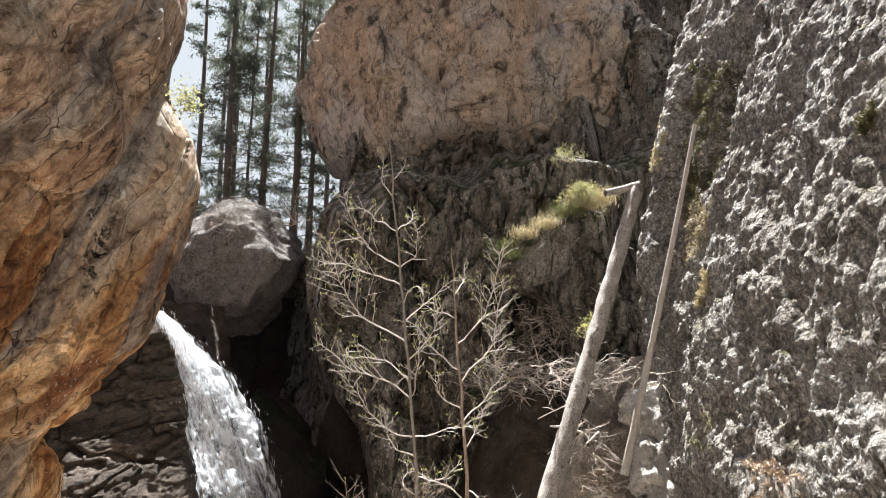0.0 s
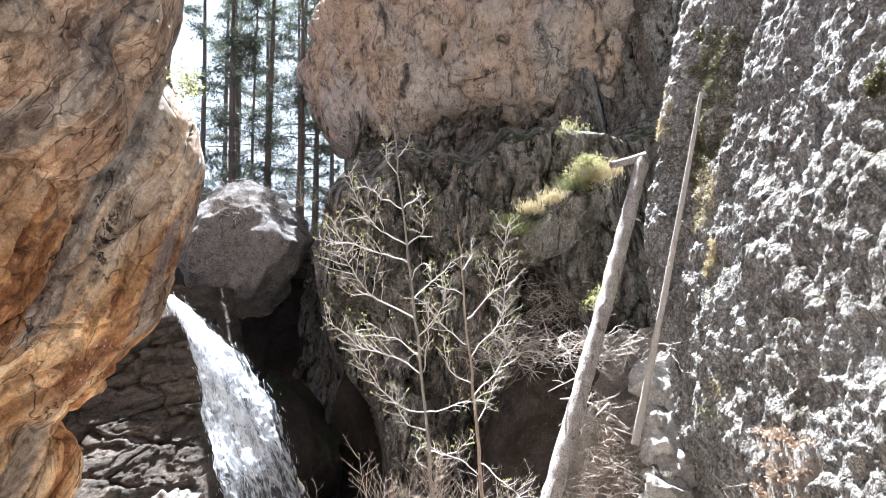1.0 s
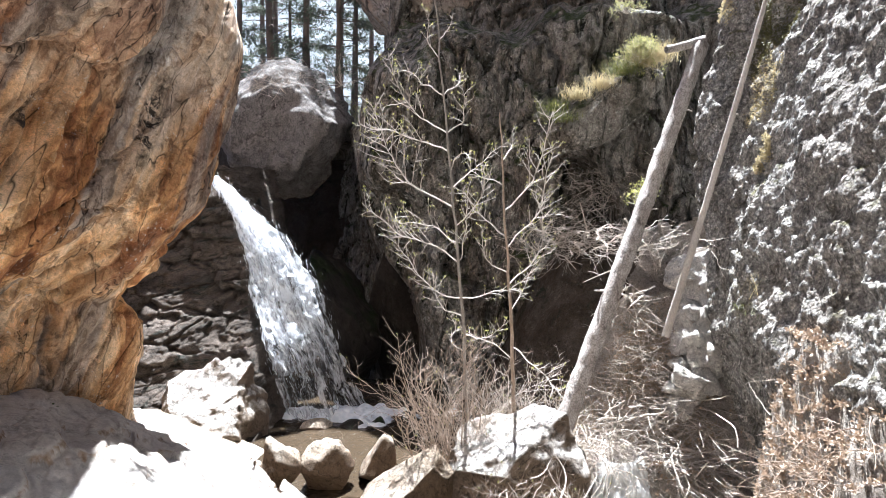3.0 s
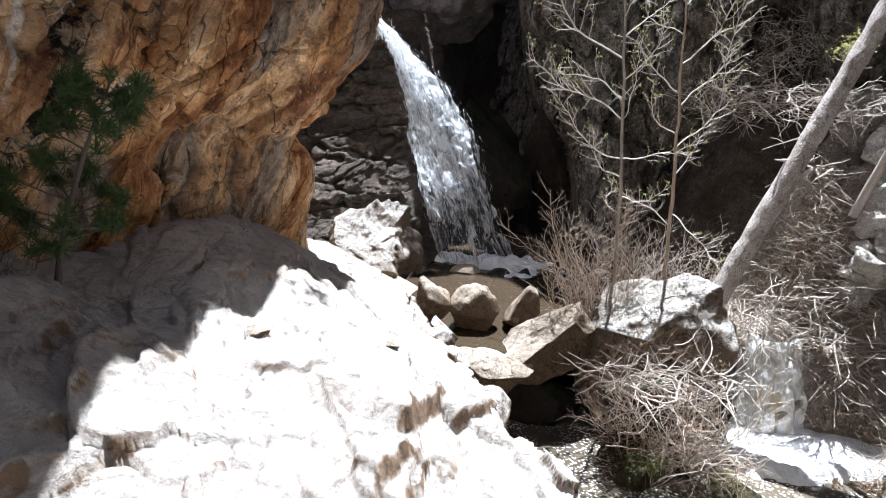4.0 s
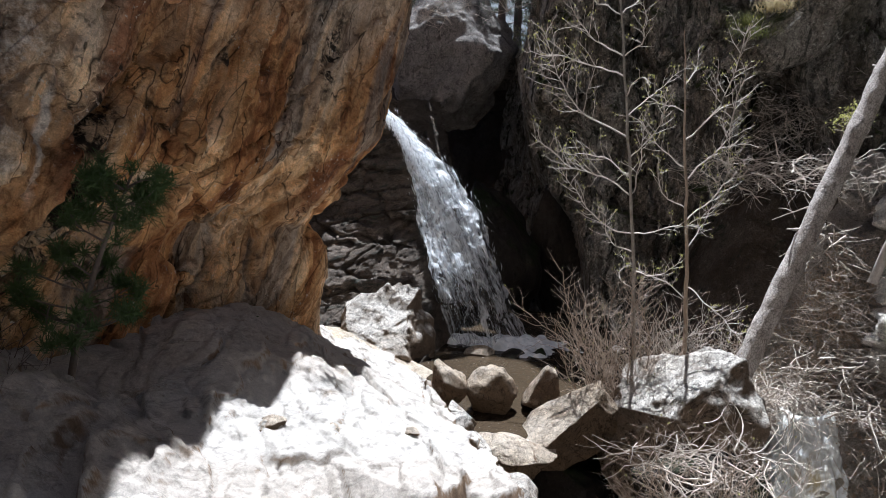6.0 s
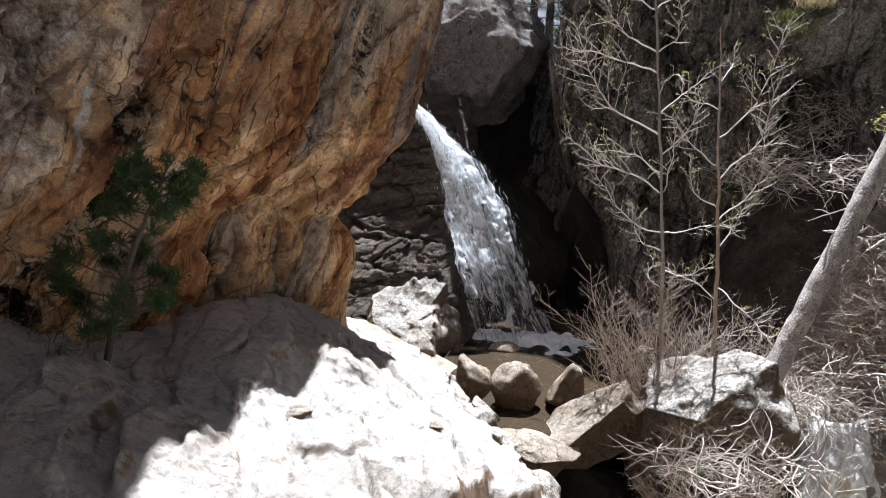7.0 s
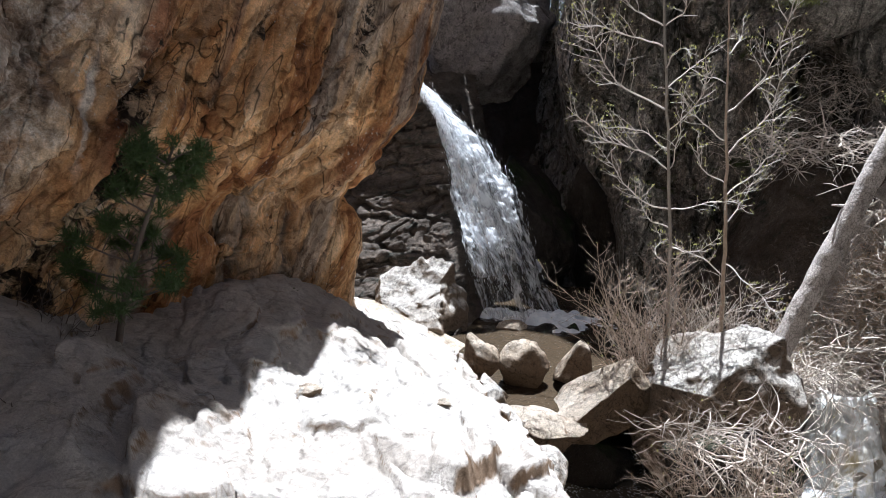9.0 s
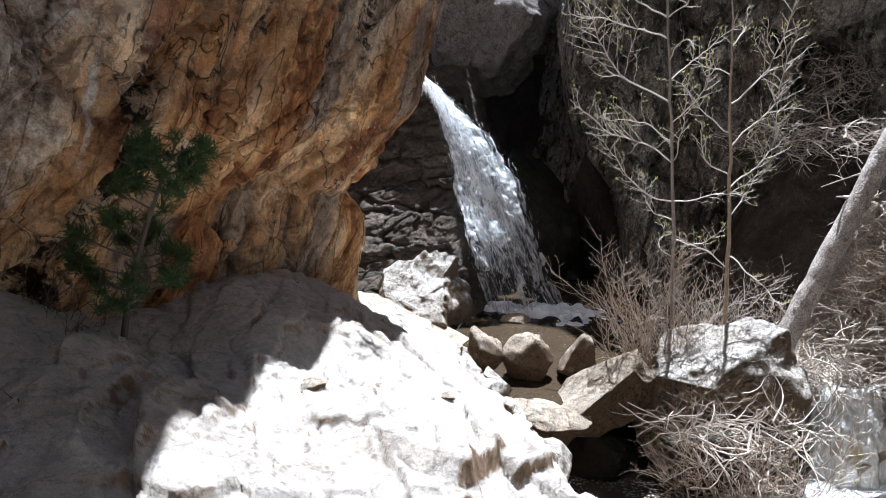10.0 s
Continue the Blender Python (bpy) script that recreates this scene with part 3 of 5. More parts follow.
    # higher up, the whole wall stands farther back from the slab
    far = 1 + 0.13 * step(3.8, 6.6, g[..., 2])[..., None]
    g = np.array([0, 0, 4.6]) + (g - np.array([0, 0, 4.6])) * far
    # drawn in below the brow; the brow itself stands out along the line that shades the slab
    g[..., 0] -= np.interp(g[..., 1], [4.8, 5.7, 7.6, 8.4, 9.4], [0.0, 0.25, 0.32, 0.1, 0.0]) * step(5.8, 7.0, g[..., 2])
    rise = g[..., 2] - 9.5
    brow = np.interp(g[..., 1] - 0.443 * rise, [1.5, 4.6, 5.2, 5.6, 6.2, 6.7, 7.2, 7.9, 8.4, 9.6, 10.3], [-3.3, -3.35, -3.4, -3.5, -3.85, -3.75, -4.0, -4.3, -4.1, -4.45, -4.6])
    brow = brow - 0.039 * rise + 0.05 * fbm(g, 2.0, 4, 33)
    g[..., 0] += (brow - g[..., 0]) * step(8.1, 8.9, g[..., 2]) * step(1.2, 2.4, g[..., 1]) * (1 - step(9.2, 10.2, g[..., 1]))
    ob = tagged(thing("cliff", "overhanging ochre rock cliff with slanting dark-streaked ribs beside the slab", "cliff", (-6, 4, 0.5), kind="structure"))
    placed("rock_face", mesh_of("rock_face", g, grid_faces(nu, nv, True), CLIFF), ob)
    # the shoulder that closes the cliff at the back and on top
    top = g[:, -1]
    inner = top + np.array([-4.0, 1.0, 20.0])
    m = np.stack([top + (inner - top) * t for t in np.linspace(0, 1, 12)], 1)
    m[:, 1:, 2] += 0.25 * fbm(m[:, 1:], 0.8, 4, 3)
    placed("top", mesh_of("top", m, grid_faces(nu, 12), CLIFF), ob)
    return ob


def back_cliff():
    """The wall behind the pool, with a cave behind the fall, and the dome that hangs over it."""
    ob = thing("cliff", "shaded brown and grey rock wall with overhanging dome above the pool", "cliff", (0, 16, 0), kind="structure")
    nu, nv = 430, 350
    plan = [(-12.0, 21.0), (-7.0, 18.4), (-4.6, 16.6), (-3.4, 15.7), (-1.5, 15.3), (0.5, 15.1), (2.5, 15.0), (4.2, 14.9), (6.0, 15.2), (9.0, 15.6), (14.0, 14.0)]
    c = spline(plan, nu)
    z = np.linspace(-1.2, 19.0, nv)
    g = np.zeros((nu, nv, 3))
    g[..., 0], g[..., 2] = c[:, None, 0], z[None]
    x, zz = g[..., 0], g[..., 2]
    rim_z = zz + 0.9 * fbm(g, 0.45, 4, 18)
    g[..., 1] = c[:, None, 1] + (0.34 - 0.19 * step(-2.6, -1.4, x) * (1 - step(9.0, 11.0, rim_z))) * (zz + 1)
    # cave behind the falling water, wider towards the pool
    rim = np.interp(zz, [-1.2, 0, 1.2, 2.4, 3.2, 4.2, 5.8, 7.2, 8.0], [-1.2, -1.3, -1.4, -1.8, -2.6, -3.2, -3.5, -4.2, -7.0])
    g[..., 1] += 4.2 * step(0.0, 1.5, rim - x) * (1 - step(6.8, 8.0, zz))
    # the head of the left stretch stays low, so that the wood shows over the chockstone
    low = 1 - step(-4.4, -3.3, x)
    g[..., 2] = np.where(low > 0, np.minimum(zz, 7.0 + (zz - 7.0) * (1 - low)), zz)
    # shelf under the dome, a grassy ledge, and the red cleft at the far corner
    g[..., 1] += 2.0 * step(9.2, 11.4, rim_z) * (1 - step(3.4, 5.0, x))
    bulge = np.exp(-(((x - 2.9) / 1.5) ** 2)) * (1 - step(6.5, 7.4, zz)) * step(2.5, 6.2, zz)
    g[..., 1] -= 0.2 * bulge
    g[..., 1] += 1.6 * np.exp(-(((x - 5.8) / 0.9) ** 2)) * step(5, 8, zz)
    # the brow right of the fall, which keeps the pool's end in the shade
    g[..., 1] -= 2.2 * np.exp(-(((x + 2.7) / 1.1) ** 2)) * step(4.4, 5.8, zz) * (1 - step(8.2, 9.6, zz))
    n = -np.abs(normals(g)) * np.array([0.15, 1, 0.15])
    q = g * np.array([1, 1, 0.5]) + 0.16 * fbm(g, 0.9, 3, 15)[..., None]
    rel = 0.14 * ridged(q, 0.6, 4, 19) + 0.07 * fbm(g, 2.4, 5, 51)
    for scale, amp, k in ((0.6, 0.6, 31), (1.5, 0.32, 41), (3.6, 0.16, 45)):
        rel = rel + amp * facets(q, scale, k, 1.0, 0.09)[0]
    g = g + n * rel[..., None]
    # unseen rock bar added high up to shade the fall's foot and the wall
    u, w = np.meshgrid(np.linspace(-11.0, 6.0, 110), np.linspace(0, 2 * np.pi, 60), indexing="ij")
    shade_bar = np.stack([u, 21.9 - 0.9 * step(-3.6, -2.2, u) + 0.6 * np.sign(np.cos(w)) * np.abs(np.cos(w)) ** 0.5, 19.05 + 0.95 * np.sign(np.sin(w)) * np.abs(np.sin(w)) ** 0.5], -1)
    shade_bar[..., 1:] += 0.09 * fbm(shade_bar, 0.9, 4, 57)[..., None]
    placed("shade_bar", mesh_of("shade_bar", shade_bar, grid_faces(90, 60), WALL), ob)
    placed("rock_wall", mesh_of("rock_wall", g, grid_faces(nu, nv), WALL), ob)
    # dome
    nu, nv = 330, 230
    u, v = np.meshgrid(np.linspace(0, 2 * np.pi, nu, endpoint=False), np.linspace(-np.pi / 2, np.pi / 2, nv), indexing="ij")
    e = np.stack([np.cos(u) * np.cos(v), np.sin(u) * np.cos(v), np.sin(v)], -1)
    e = np.sign(e) * np.abs(e) ** np.array([0.8, 0.85, 0.75])
    g = e * np.array([7.2, 4.2, 4.7]) + np.array([1.75, 24.6, 14.85])
    # its underside climbs to the right and is bitten off in steps
    right = step(-0.5, 5.2, g[..., 0])
    g[..., 2] += right * 0.5 * (1 - step(11, 14, g[..., 2]))
    n = e / np.maximum(np.linalg.norm(e, axis=-1, keepdims=True), 1e-6)
    d1, border, own = cells(g * np.array([0.7, 1, 1.2]) + 0.4 * fbm(g, 0.5, 3, 61)[..., None], 0.6, 62)
    rel = 0.42 * (own - 0.5) * step(0, 0.25, border) + 0.36 * fbm(g, 0.6, 5, 63) + 0.06 * ridged(g * np.array([1, 1, 0.35]), 1.2, 3, 66)
    d1, border, own = cells(g + 0.2 * fbm(g, 1.8, 3, 64)[..., None], 1.9, 65)
    rel = rel + 0.12 * (own - 0.5) * step(0, 0.2, border) + 0.04 * fbm(g, 5, 4, 67)
    for scale, amp, k in ((0.45, 0.55, 68), (1.2, 0.26, 69)):
        rel = rel + amp * facets(g * np.array([1, 1, 0.7]) + 0.08 * fbm(g, 0.7, 3, 61)[..., None], scale, k, 1.0, 0.06)[0]
    rel = rel * (1 - 0.75 * step(0.15, 0.6, -e[..., 2]))
    # hollow under the brow where a pale slab has broken out
    rel = rel - 0.7 * np.exp(-(((g[..., 0] - 0.8) / 1.2) ** 2) - (((g[..., 2] - 11.2) / 0.7) ** 2))
    g = g + n * rel[..., None]
    placed("dome", mesh_of("dome", g, grid_faces(nu, nv, False, True), DOME), ob, "smooth brown overhanging dome")
    return ob


RIGHT_FACE = []


def right_cliff():
    """Pale pocked cliff that leans back over the bank."""
    plan = [(10.0, 16.8), (6.7, 15.2), (4.9, 14.0), (4.15, 12.8), (4.1, 11.4), (4.15, 9.9), (4.2, 8.1), (4.2, 6.0), (4.7, 2.8), (6.8, -2.0), (10.5, -6.0)]
    edge = [(0.0, 0.6), (2.8, 0.45), (3.7, 0.28), (4.6, 0.07), (5.5, -0.05), (6.85, -0.02), (7.35, 0.07), (7.85, 0.3), (9.1, 0.62), (10.2, 0.84), (11.2, 1.12), (14.6, 2.0)]
    nu, nv = 540, 370
    c = spline(plan, nu)
    z = np.linspace(0.0, 14.6, nv)
    lean = np.interp(z, [e[0] for e in edge], [e[1] for e in edge])
    s = np.linspace(0, 1, nu)
    k = np.interp(s, [0, 0.3, 1.0], [0.9, 1.0, 1.0])
    g = np.zeros((nu, nv, 3))
    # the far nose keeps its own profile, the nearer stretch lies back evenly
    near = step(0.28, 0.35, s)[:, None]
    g[..., 0] = c[:, None, 0] + k[:, None] * (lean[None] * (1 - near) + near * np.where(z < 2.6, -0.2, 0.17)[None] * (z - 2.6)[None])
    g[..., 1] = c[:, None, 1]
    g[..., 2] = z[None]
    n = normals(g)
    if n[300, 200, 0] > 0:
        n = -n
    rel = 0.13 * fbm(g, 0.55, 3, 71) + 0.04 * ridged(g, 0.9, 3, 72)
    d1, border, own = cells(g + 0.2 * fbm(g, 1.5, 3, 73)[..., None], 1.5, 74)
    rel = rel + 0.10 * (own - 0.5) * step(0, 0.3, border)
    d1, border, own = cells(g + 0.06 * fbm(g, 4, 2, 75)[..., None], 5.5, 76)
    rel = rel + 0.055 * (0.62 - d1) * step(0.1, 0.5, own) + 0.05 * fbm(g, 4.5, 5, 77)
    d1, border, own = cells(g + 0.04 * fbm(g, 8, 2, 78)[..., None], 10.0, 79)
    rel = rel + 0.045 * (0.6 - d1) * (0.3 + own)
    # overhung pocket high on the face
    rel = rel - 0.65 * np.exp(-(((g[..., 1] - 10.9 + 0.45 * (g[..., 2] - 8.6)) / 0.4) ** 2) - (((g[..., 2] - 8.9) / 1.0) ** 2)) * step(-0.6, 0.2, fbm(g, 1.6, 3, 70))
    g = g + n * rel[..., None]
    ob = thing("cliff", "sunlit pale grey pocked conglomerate cliff with moss patches", "cliff", (5, 8, 0.5), kind="structure")
    placed("rock_face", mesh_of("rock_face", g, grid_faces(nu, nv), RIGHT), ob)
    RIGHT_FACE.append(g)
    top = g[:, -1]
    m = np.stack([top + np.array([4.0, 0.6, 20.0]) * t for t in np.linspace(0, 1, 10)], 1)
    placed("top", mesh_of("top", m, grid_faces(nu, 10), RIGHT), ob)
    return ob


def rear_cliff():
    """Unseen plain wall added to close the place behind the camera, dark to cut bounce."""
    plan = [(-8.0, -7.0), (-7.0, -10.0), (-3.0, -12.5), (3.0, -12.5), (8.0, -10.0), (10.5, -6.0)]
    nu, nv = 120, 60
    c = spline(plan, nu)
    z = np.linspace(-2.0, 30.0, nv)
    g = np.zeros((nu, nv, 3))
    g[..., 0], g[..., 1], g[..., 2] = c[:, None, 0], c[:, None, 1] - 0.05 * z[None], z[None]
    g[..., 1] += 0.5 * fbm(g, 0.4, 4, 55)
    return tagged(new("cliff", mesh_of("cliff", g, grid_faces(nu, nv), REAR)), "unseen plain wall added behind the slab, dark to cut bounced light", "cliff", kind="structure")


# ---- ground ----
EDGE_Y = [-4, 0, 2.0, 3.4, 4.1, 4.4, 5.0, 5.6, 6.1, 6.9, 7.6, 8.6, 9.4, 11.0]
EDGE_X = [3.2, 2.4, 1.5, 0.95, 0.55, 0.0, -0.62, -1.2, -1.6, -2.05, -2.5, -3.2, -3.8, -4.3]


def slab_height(x, y):
    z = 1.35 - 0.30 * (x + 1.5) - 0.12 * (y - 5) - 0.16 * np.maximum(0, y - 6) ** 1.3
    # mounds along the foot of the cliff
    for mx, my, r, h in ((-4.75, 2.6, 0.95, 0.75), (-4.0, 3.1, 0.6, 0.25), (-4.9, 5.6, 0.9, 0.45), (-4.9, 7.1, 0.8, 0.35), (-3.4, 2.2, 0.7, 0.25), (-2.3, 3.4, 1.2, 0.08), (-3.4, 0.6, 1.2, 0.2)):
        z = z + h * np.exp(-((x - mx) ** 2 + (y - my) ** 2) / r**2)
    return z


TOE_Y = [-3, 2, 6, 8, 9.0, 10.0, 10.7, 11.2, 11.6, 12.2, 13.0]
TOE_X = [3.8, 3.3, 3.05, 3.1, 3.45, 4.1, 4.3, 3.8, 3.2, 2.9, 2.4]


def bank_height(x, y):
    """The right bank: from the stream up to the foot of the pale cliff, and the toe of soil below the back wall."""
    x, y = np.asarray(x, float), np.asarray(y, float)
    p = np.stack([x, y, 0 * x], -1)
    u = x - np.interp(y, TOE_Y, TOE_X) + 0.15 * fbm(p, 1.6, 3, 100)
    z = -1.7 + 1.6 * step(0.0, 0.5, u) + 3.7 * step(0.1, np.interp(y, [7.5, 8.7, 10.8, 11.6], [1.9, 1.2, 1.2, 1.9]), u) + 0.08 * (y - 9) * step(0, 2, u)
    soil = -1.3 + 1.45 * step(-0.75, -0.3, x) * step(10.3, 10.8, y) + 4.2 * step(11.0, 15.0, y) * step(-0.6, 2.4, x)
    # a litter-covered shelf along the foot of the pale cliff
    z = z + 0.4 * step(0.2, 1.6, u) * step(5.5, 7.0, y) * (1 - step(10.6, 11.6, y))
    z = np.where(y < 11.4, np.minimum(z, 3.05 + 0.12 * fbm(p, 1.5, 3, 107)), z)
    z = np.maximum(z, soil)
    d1, border, own = cells(p + 0.15 * fbm(p, 2, 3, 102)[..., None], 2.1, 103)
    z = z + 0.13 * fbm(p, 1.1, 5, 101) + 0.12 * (own - 0.4) * step(0, 0.2, border) * step(-0.8, 0.5, z)
    # broken shelves of stone and soil
    wob = 0.8 * fbm(p, 1.3, 4, 105)
    q = z / 0.42 + wob
    shelf = 0.42 * (np.floor(q) + step(0.5, 1.0, q - np.floor(q)) - wob)
    z = z + (shelf - z) * step(-1.0, -0.4, z) * step(1.6, 2.6, x)
    # the sunny litter slope between the log and the steps
    slope = step(2.1, 2.8, x) * step(10.7, 11.2, y) * (1 - step(12.8, 13.5, y)) * (1 - step(4.7, 5.3, x))
    z = z + slope * (0.15 + 1.5 * np.minimum(y - 11, 1.9) + 0.25 * (x - 3.3) + 0.1 * fbm(p, 1.4, 4, 108) - z)
    return z + 0.03 * fbm(p, 7, 3, 104)


def ground_sheet():
    """One sheet to the horizon: stream bed, valley floor, and the wooded shelf above the fall."""
    far = np.concatenate([-np.geomspace(900, 13, 26), np.linspace(-12, 12, 120), np.geomspace(13, 900, 26)])
    x, y = np.meshgrid(far, far + 6, indexing="ij")
    bed = -1.75 + 0.08 * fbm(np.stack([x, y, 0 * x], -1), 0.9, 4, 81)
    side = np.maximum(step(6, 26, x), step(-8, -26, x))
    shelf = step(21.4, 22.6, y)
    z = bed + 9.0 * side + shelf * (8.2 - 6 * side) + step(20, 120, y) * 6 + step(-8, -60, y) * 6
    g = np.stack([x, y, z], -1)
    ob = tagged(new("ground", mesh_of("ground", g, grid_faces(*x.shape), SOIL)), "stony brown valley floor and wooded shelf", "ground", kind="structure")
    return ob


def slab():
    nx, ny = 500, 660
    x, y = np.meshgrid(np.linspace(-7.2, 3.6, nx), np.linspace(-4.5, 11.0, ny), indexing="ij")
    p = np.stack([x, y, 0 * x], -1)
    ex = np.interp(y, EDGE_Y, EDGE_X) + 0.16 * fbm(p, 1.3, 4, 91)
    z = slab_height(x, y)
    # bedding: long low waves and broken steps that run down towards the stream
    q = np.stack([x * 0.9 + y * 0.5, y * 0.9 - x * 0.5, z], -1)
    warp = fbm(p, 1.1, 3, 92)[..., None]
    for scale, amp, tilt, edge, k in ((0.75, 0.10, 1.2, 0.35, 93), (1.5, 0.09, 1.5, 0.09, 95), (3.4, 0.05, 1.6, 0.12, 98)):
        z = z + amp * facets(q * np.array([1.0, 0.42, 1]) + 0.14 * warp, scale, k, tilt, edge)[0]
    z = z + 0.035 * fbm(q * np.array([1.6, 0.55, 1]), 1.4, 5, 96) + 0.006 * ridged(q * np.array([1.5, 0.6, 1]), 5.0, 3, 97)
    # a gully that splits the near slab
    line = x + 1.28 + 0.16 * (y - 4.0) + 0.12 * fbm(p, 2.0, 3, 98)
    z = z - 0.1 * np.exp(-((line / 0.06) ** 2)) * step(2.2, 2.9, y) * (1 - step(5.0, 5.5, y))
    # broken ledges whose risers face down the valley, some placed, most scattered
    rng = np.random.default_rng(17)
    rows = [(-1.95, 2.3, 0.42, 0.30, 76), (-1.74, 4.75, 0.55, 0.27, 84), (-1.55, 3.5, 0.55, 0.2, 98), (-1.63, 3.34, 0.17, 0.115, -6), (-1.29, 3.25, 0.11, 0.099, 21), (-2.92, 4.42, 0.31, 0.083, 40), (-3.46, 4.72, 0.13, 0.075, 49), (-3.25, 5.18, 0.09, 0.066, 28), (-3.19, 2.0, 0.11, 0.099, 80), (-3.33, 2.58, 0.2, 0.149, 109), (-3.5, 3.41, 0.13, 0.099, 29), (-1.31, 5.33, 0.29, 0.16, 74), (-0.55, 4.7, 0.23, 0.16, -38), (-2.86, 3.72, 0.05, 0.058, 28), (-0.87, 4.2, 0.16, 0.099, -18), (-1.99, 3.03, 0.11, 0.066, -41)]
    rows += [(rng.uniform(-4.4, 1.0), rng.uniform(1.0, 8.5), rng.uniform(0.08, 0.35), rng.uniform(0.015, 0.05), rng.uniform(-30, 70)) for _ in range(60)]
    w = 0.03 * fbm(p, 3.0, 2, 90)
    for lx, ly, length, rise, turn in rows:
        a = radians(turn)
        along = (x - lx) * math.cos(a) + (y - ly) * math.sin(a)
        across = (y - ly) * math.cos(a) - (x - lx) * math.sin(a) + w
        z = z + rise * step(0.0, 0.05, across) * np.exp(-np.maximum(across, 0) / (1.6 * length)) * np.clip((1.15 - np.abs(along) / length) * 3, 0, 1)
    over = x - ex
    drop = step(-0.12, 0.5, over)
    z = z * (1 - drop) - 1.9 * drop
    g = np.stack([x + 0.05 * fbm(p, 3.0, 3, 99), y, z], -1)
    n = normals(g)
    steep = step(0.35, 0.75, 1 - np.abs(n[..., 2])) * step(-0.5, -0.1, over)
    g = g + n * (0.12 * steep * facets(g + 0.05 * warp, 2.6, 190, 1.2, 0.08)[0] + (0.006 + 0.02 * steep) * facets(g, 7.0, 195, 1.2, 0.1)[0])[..., None]
    return tagged(new("rock_slab", mesh_of("rock_slab", g, grid_faces(nx, ny), SLAB)), "bleached pale limestone slab sloping to the stream", "rock", kind="structure")


BANK_X, BANK_Y = np.meshgrid(np.linspace(-1.6, 7.0, 270), np.linspace(0.5, 15.6, 360), indexing="ij")
BANK_Z = bank_height(BANK_X, BANK_Y)


def bank_at(x, y):
    """The bank's height, read from its grid."""
    i = np.clip(np.rint((np.asarray(x) + 1.6) / 8.6 * 269), 0, 269).astype(int)
    j = np.clip(np.rint((np.asarray(y) - 0.5) / 15.1 * 359), 0, 359).astype(int)
    return BANK_Z[i, j]


def bank():
    nx, ny = BANK_X.shape
    g = np.stack([BANK_X, BANK_Y, BANK_Z], -1)
    f = grid_faces(nx, ny)
    c = g.reshape(-1, 3)[f].mean(1)
    pale = c[:, 0] + 0.35 * fbm(c, 1.2, 4, 106) > np.interp(c[:, 1], [9, 10.6, 12, 14], [1.0, 1.1, 1.7, 3.2])
    tagged(new("bank", mesh_of("bank", g, f[pale], EARTH)), "rubbly pale stream bank below the pocked cliff", "bank", kind="structure")
    tagged(new("bank", mesh_of("bank", g, f[~pale], SOIL)), "dark brown soil slope below the back wall", "bank", kind="structure")


def pool_side():
    """Stepped, bedded rock between the ochre cliff and the fall, with a sunlit lower ledge and a sandy edge."""
    ob = thing("rock_ledge", "dark bedded rock wall with cracked pale lower ledge beside the fall", "rock", (-6, 12, 0), kind="structure")
    nu, nv = 210, 230
    x, t = np.meshgrid(np.linspace(-9.0, -4.4, nu), np.linspace(0, 1, nv), indexing="ij")
    z = np.interp(t, [0, 0.25, 0.33, 0.62, 0.7, 1.0], [-0.3, 0.75, 1.05, 2.8, 3.2, 5.75])
    y = np.interp(t, [0, 0.25, 0.33, 0.62, 0.7, 1.0], [10.8, 12.0, 12.35, 14.0, 14.2, 15.4]) + 0.22 * (x + 6)
    # right edge steps back as it climbs, which leaves the chute for the water
    lim = np.interp(z, [-0.6, 0.2, 1.4, 3.1, 5.4, 6], [-4.55, -4.62, -5.05, -5.45, -6.25, -6.4])
    back = step(-0.25, 0.35, x - lim)
    y = y + 3.0 * back
    g = np.stack([x, y, z], -1)
    q = g * np.array([0.8, 0.8, 2.2]) + 0.2 * fbm(g, 1.2, 3, 111)[..., None]
    rel = 0.34 * facets(q, 0.8, 112, 0.9, 0.08)[0] + 0.11 * facets(q * np.array([1.2, 1.2, 1.0]), 2.2, 114, 0.9, 0.08)[0] + 0.02 * facets(q, 5.0, 116, 0.9, 0.15)[0] + 0.05 * fbm(g, 2, 5, 113)
    g = g + np.array([0.15, -0.9, 0.35]) * rel[..., None]
    f = grid_faces(nu, nv)
    f = f[back.reshape(-1)[f].min(1) < 0.7]
    placed("bedded_face", mesh_of("bedded_face", g, f, LEDGE), ob)
    nx, ny = 90, 90
    x, y = np.meshgrid(np.linspace(-7.4, -3.2, nx), np.linspace(7.6, 11.4, ny), indexing="ij")
    z = 0.42 - 0.42 * (x + 5.3) + 0.02 * (y - 10) + 0.04 * fbm(np.stack([x, y, 0 * x], -1), 1.2, 4, 115)
    placed("sand", mesh_of("sand", np.stack([x, y, np.minimum(z, 0.75)], -1), grid_faces(nx, ny), SAND), ob, "pale wet sand at the pool's edge")
    return ob


# ---- water ----
def flat_water(name, label, xs, ys, z, amp, material, seed, shore=None):
    """A rippled sheet; shore: the nearer edge's y along x."""
    x, y = np.meshgrid(np.linspace(*xs), np.linspace(*ys), indexing="ij")
    if shore:
        near = np.interp(x, *shore)
        y = near + (y - ys[0]) / (ys[1] - ys[0]) * (ys[1] - near)
    p = np.stack([x, y, 0 * x], -1)
    g = np.stack([x, y, z + amp * fbm(p, 2.2, 4, seed)], -1)
    return tagged(new(name, mesh_of(name, g, grid_faces(*x.shape), material)), label, "water", kind="structure")


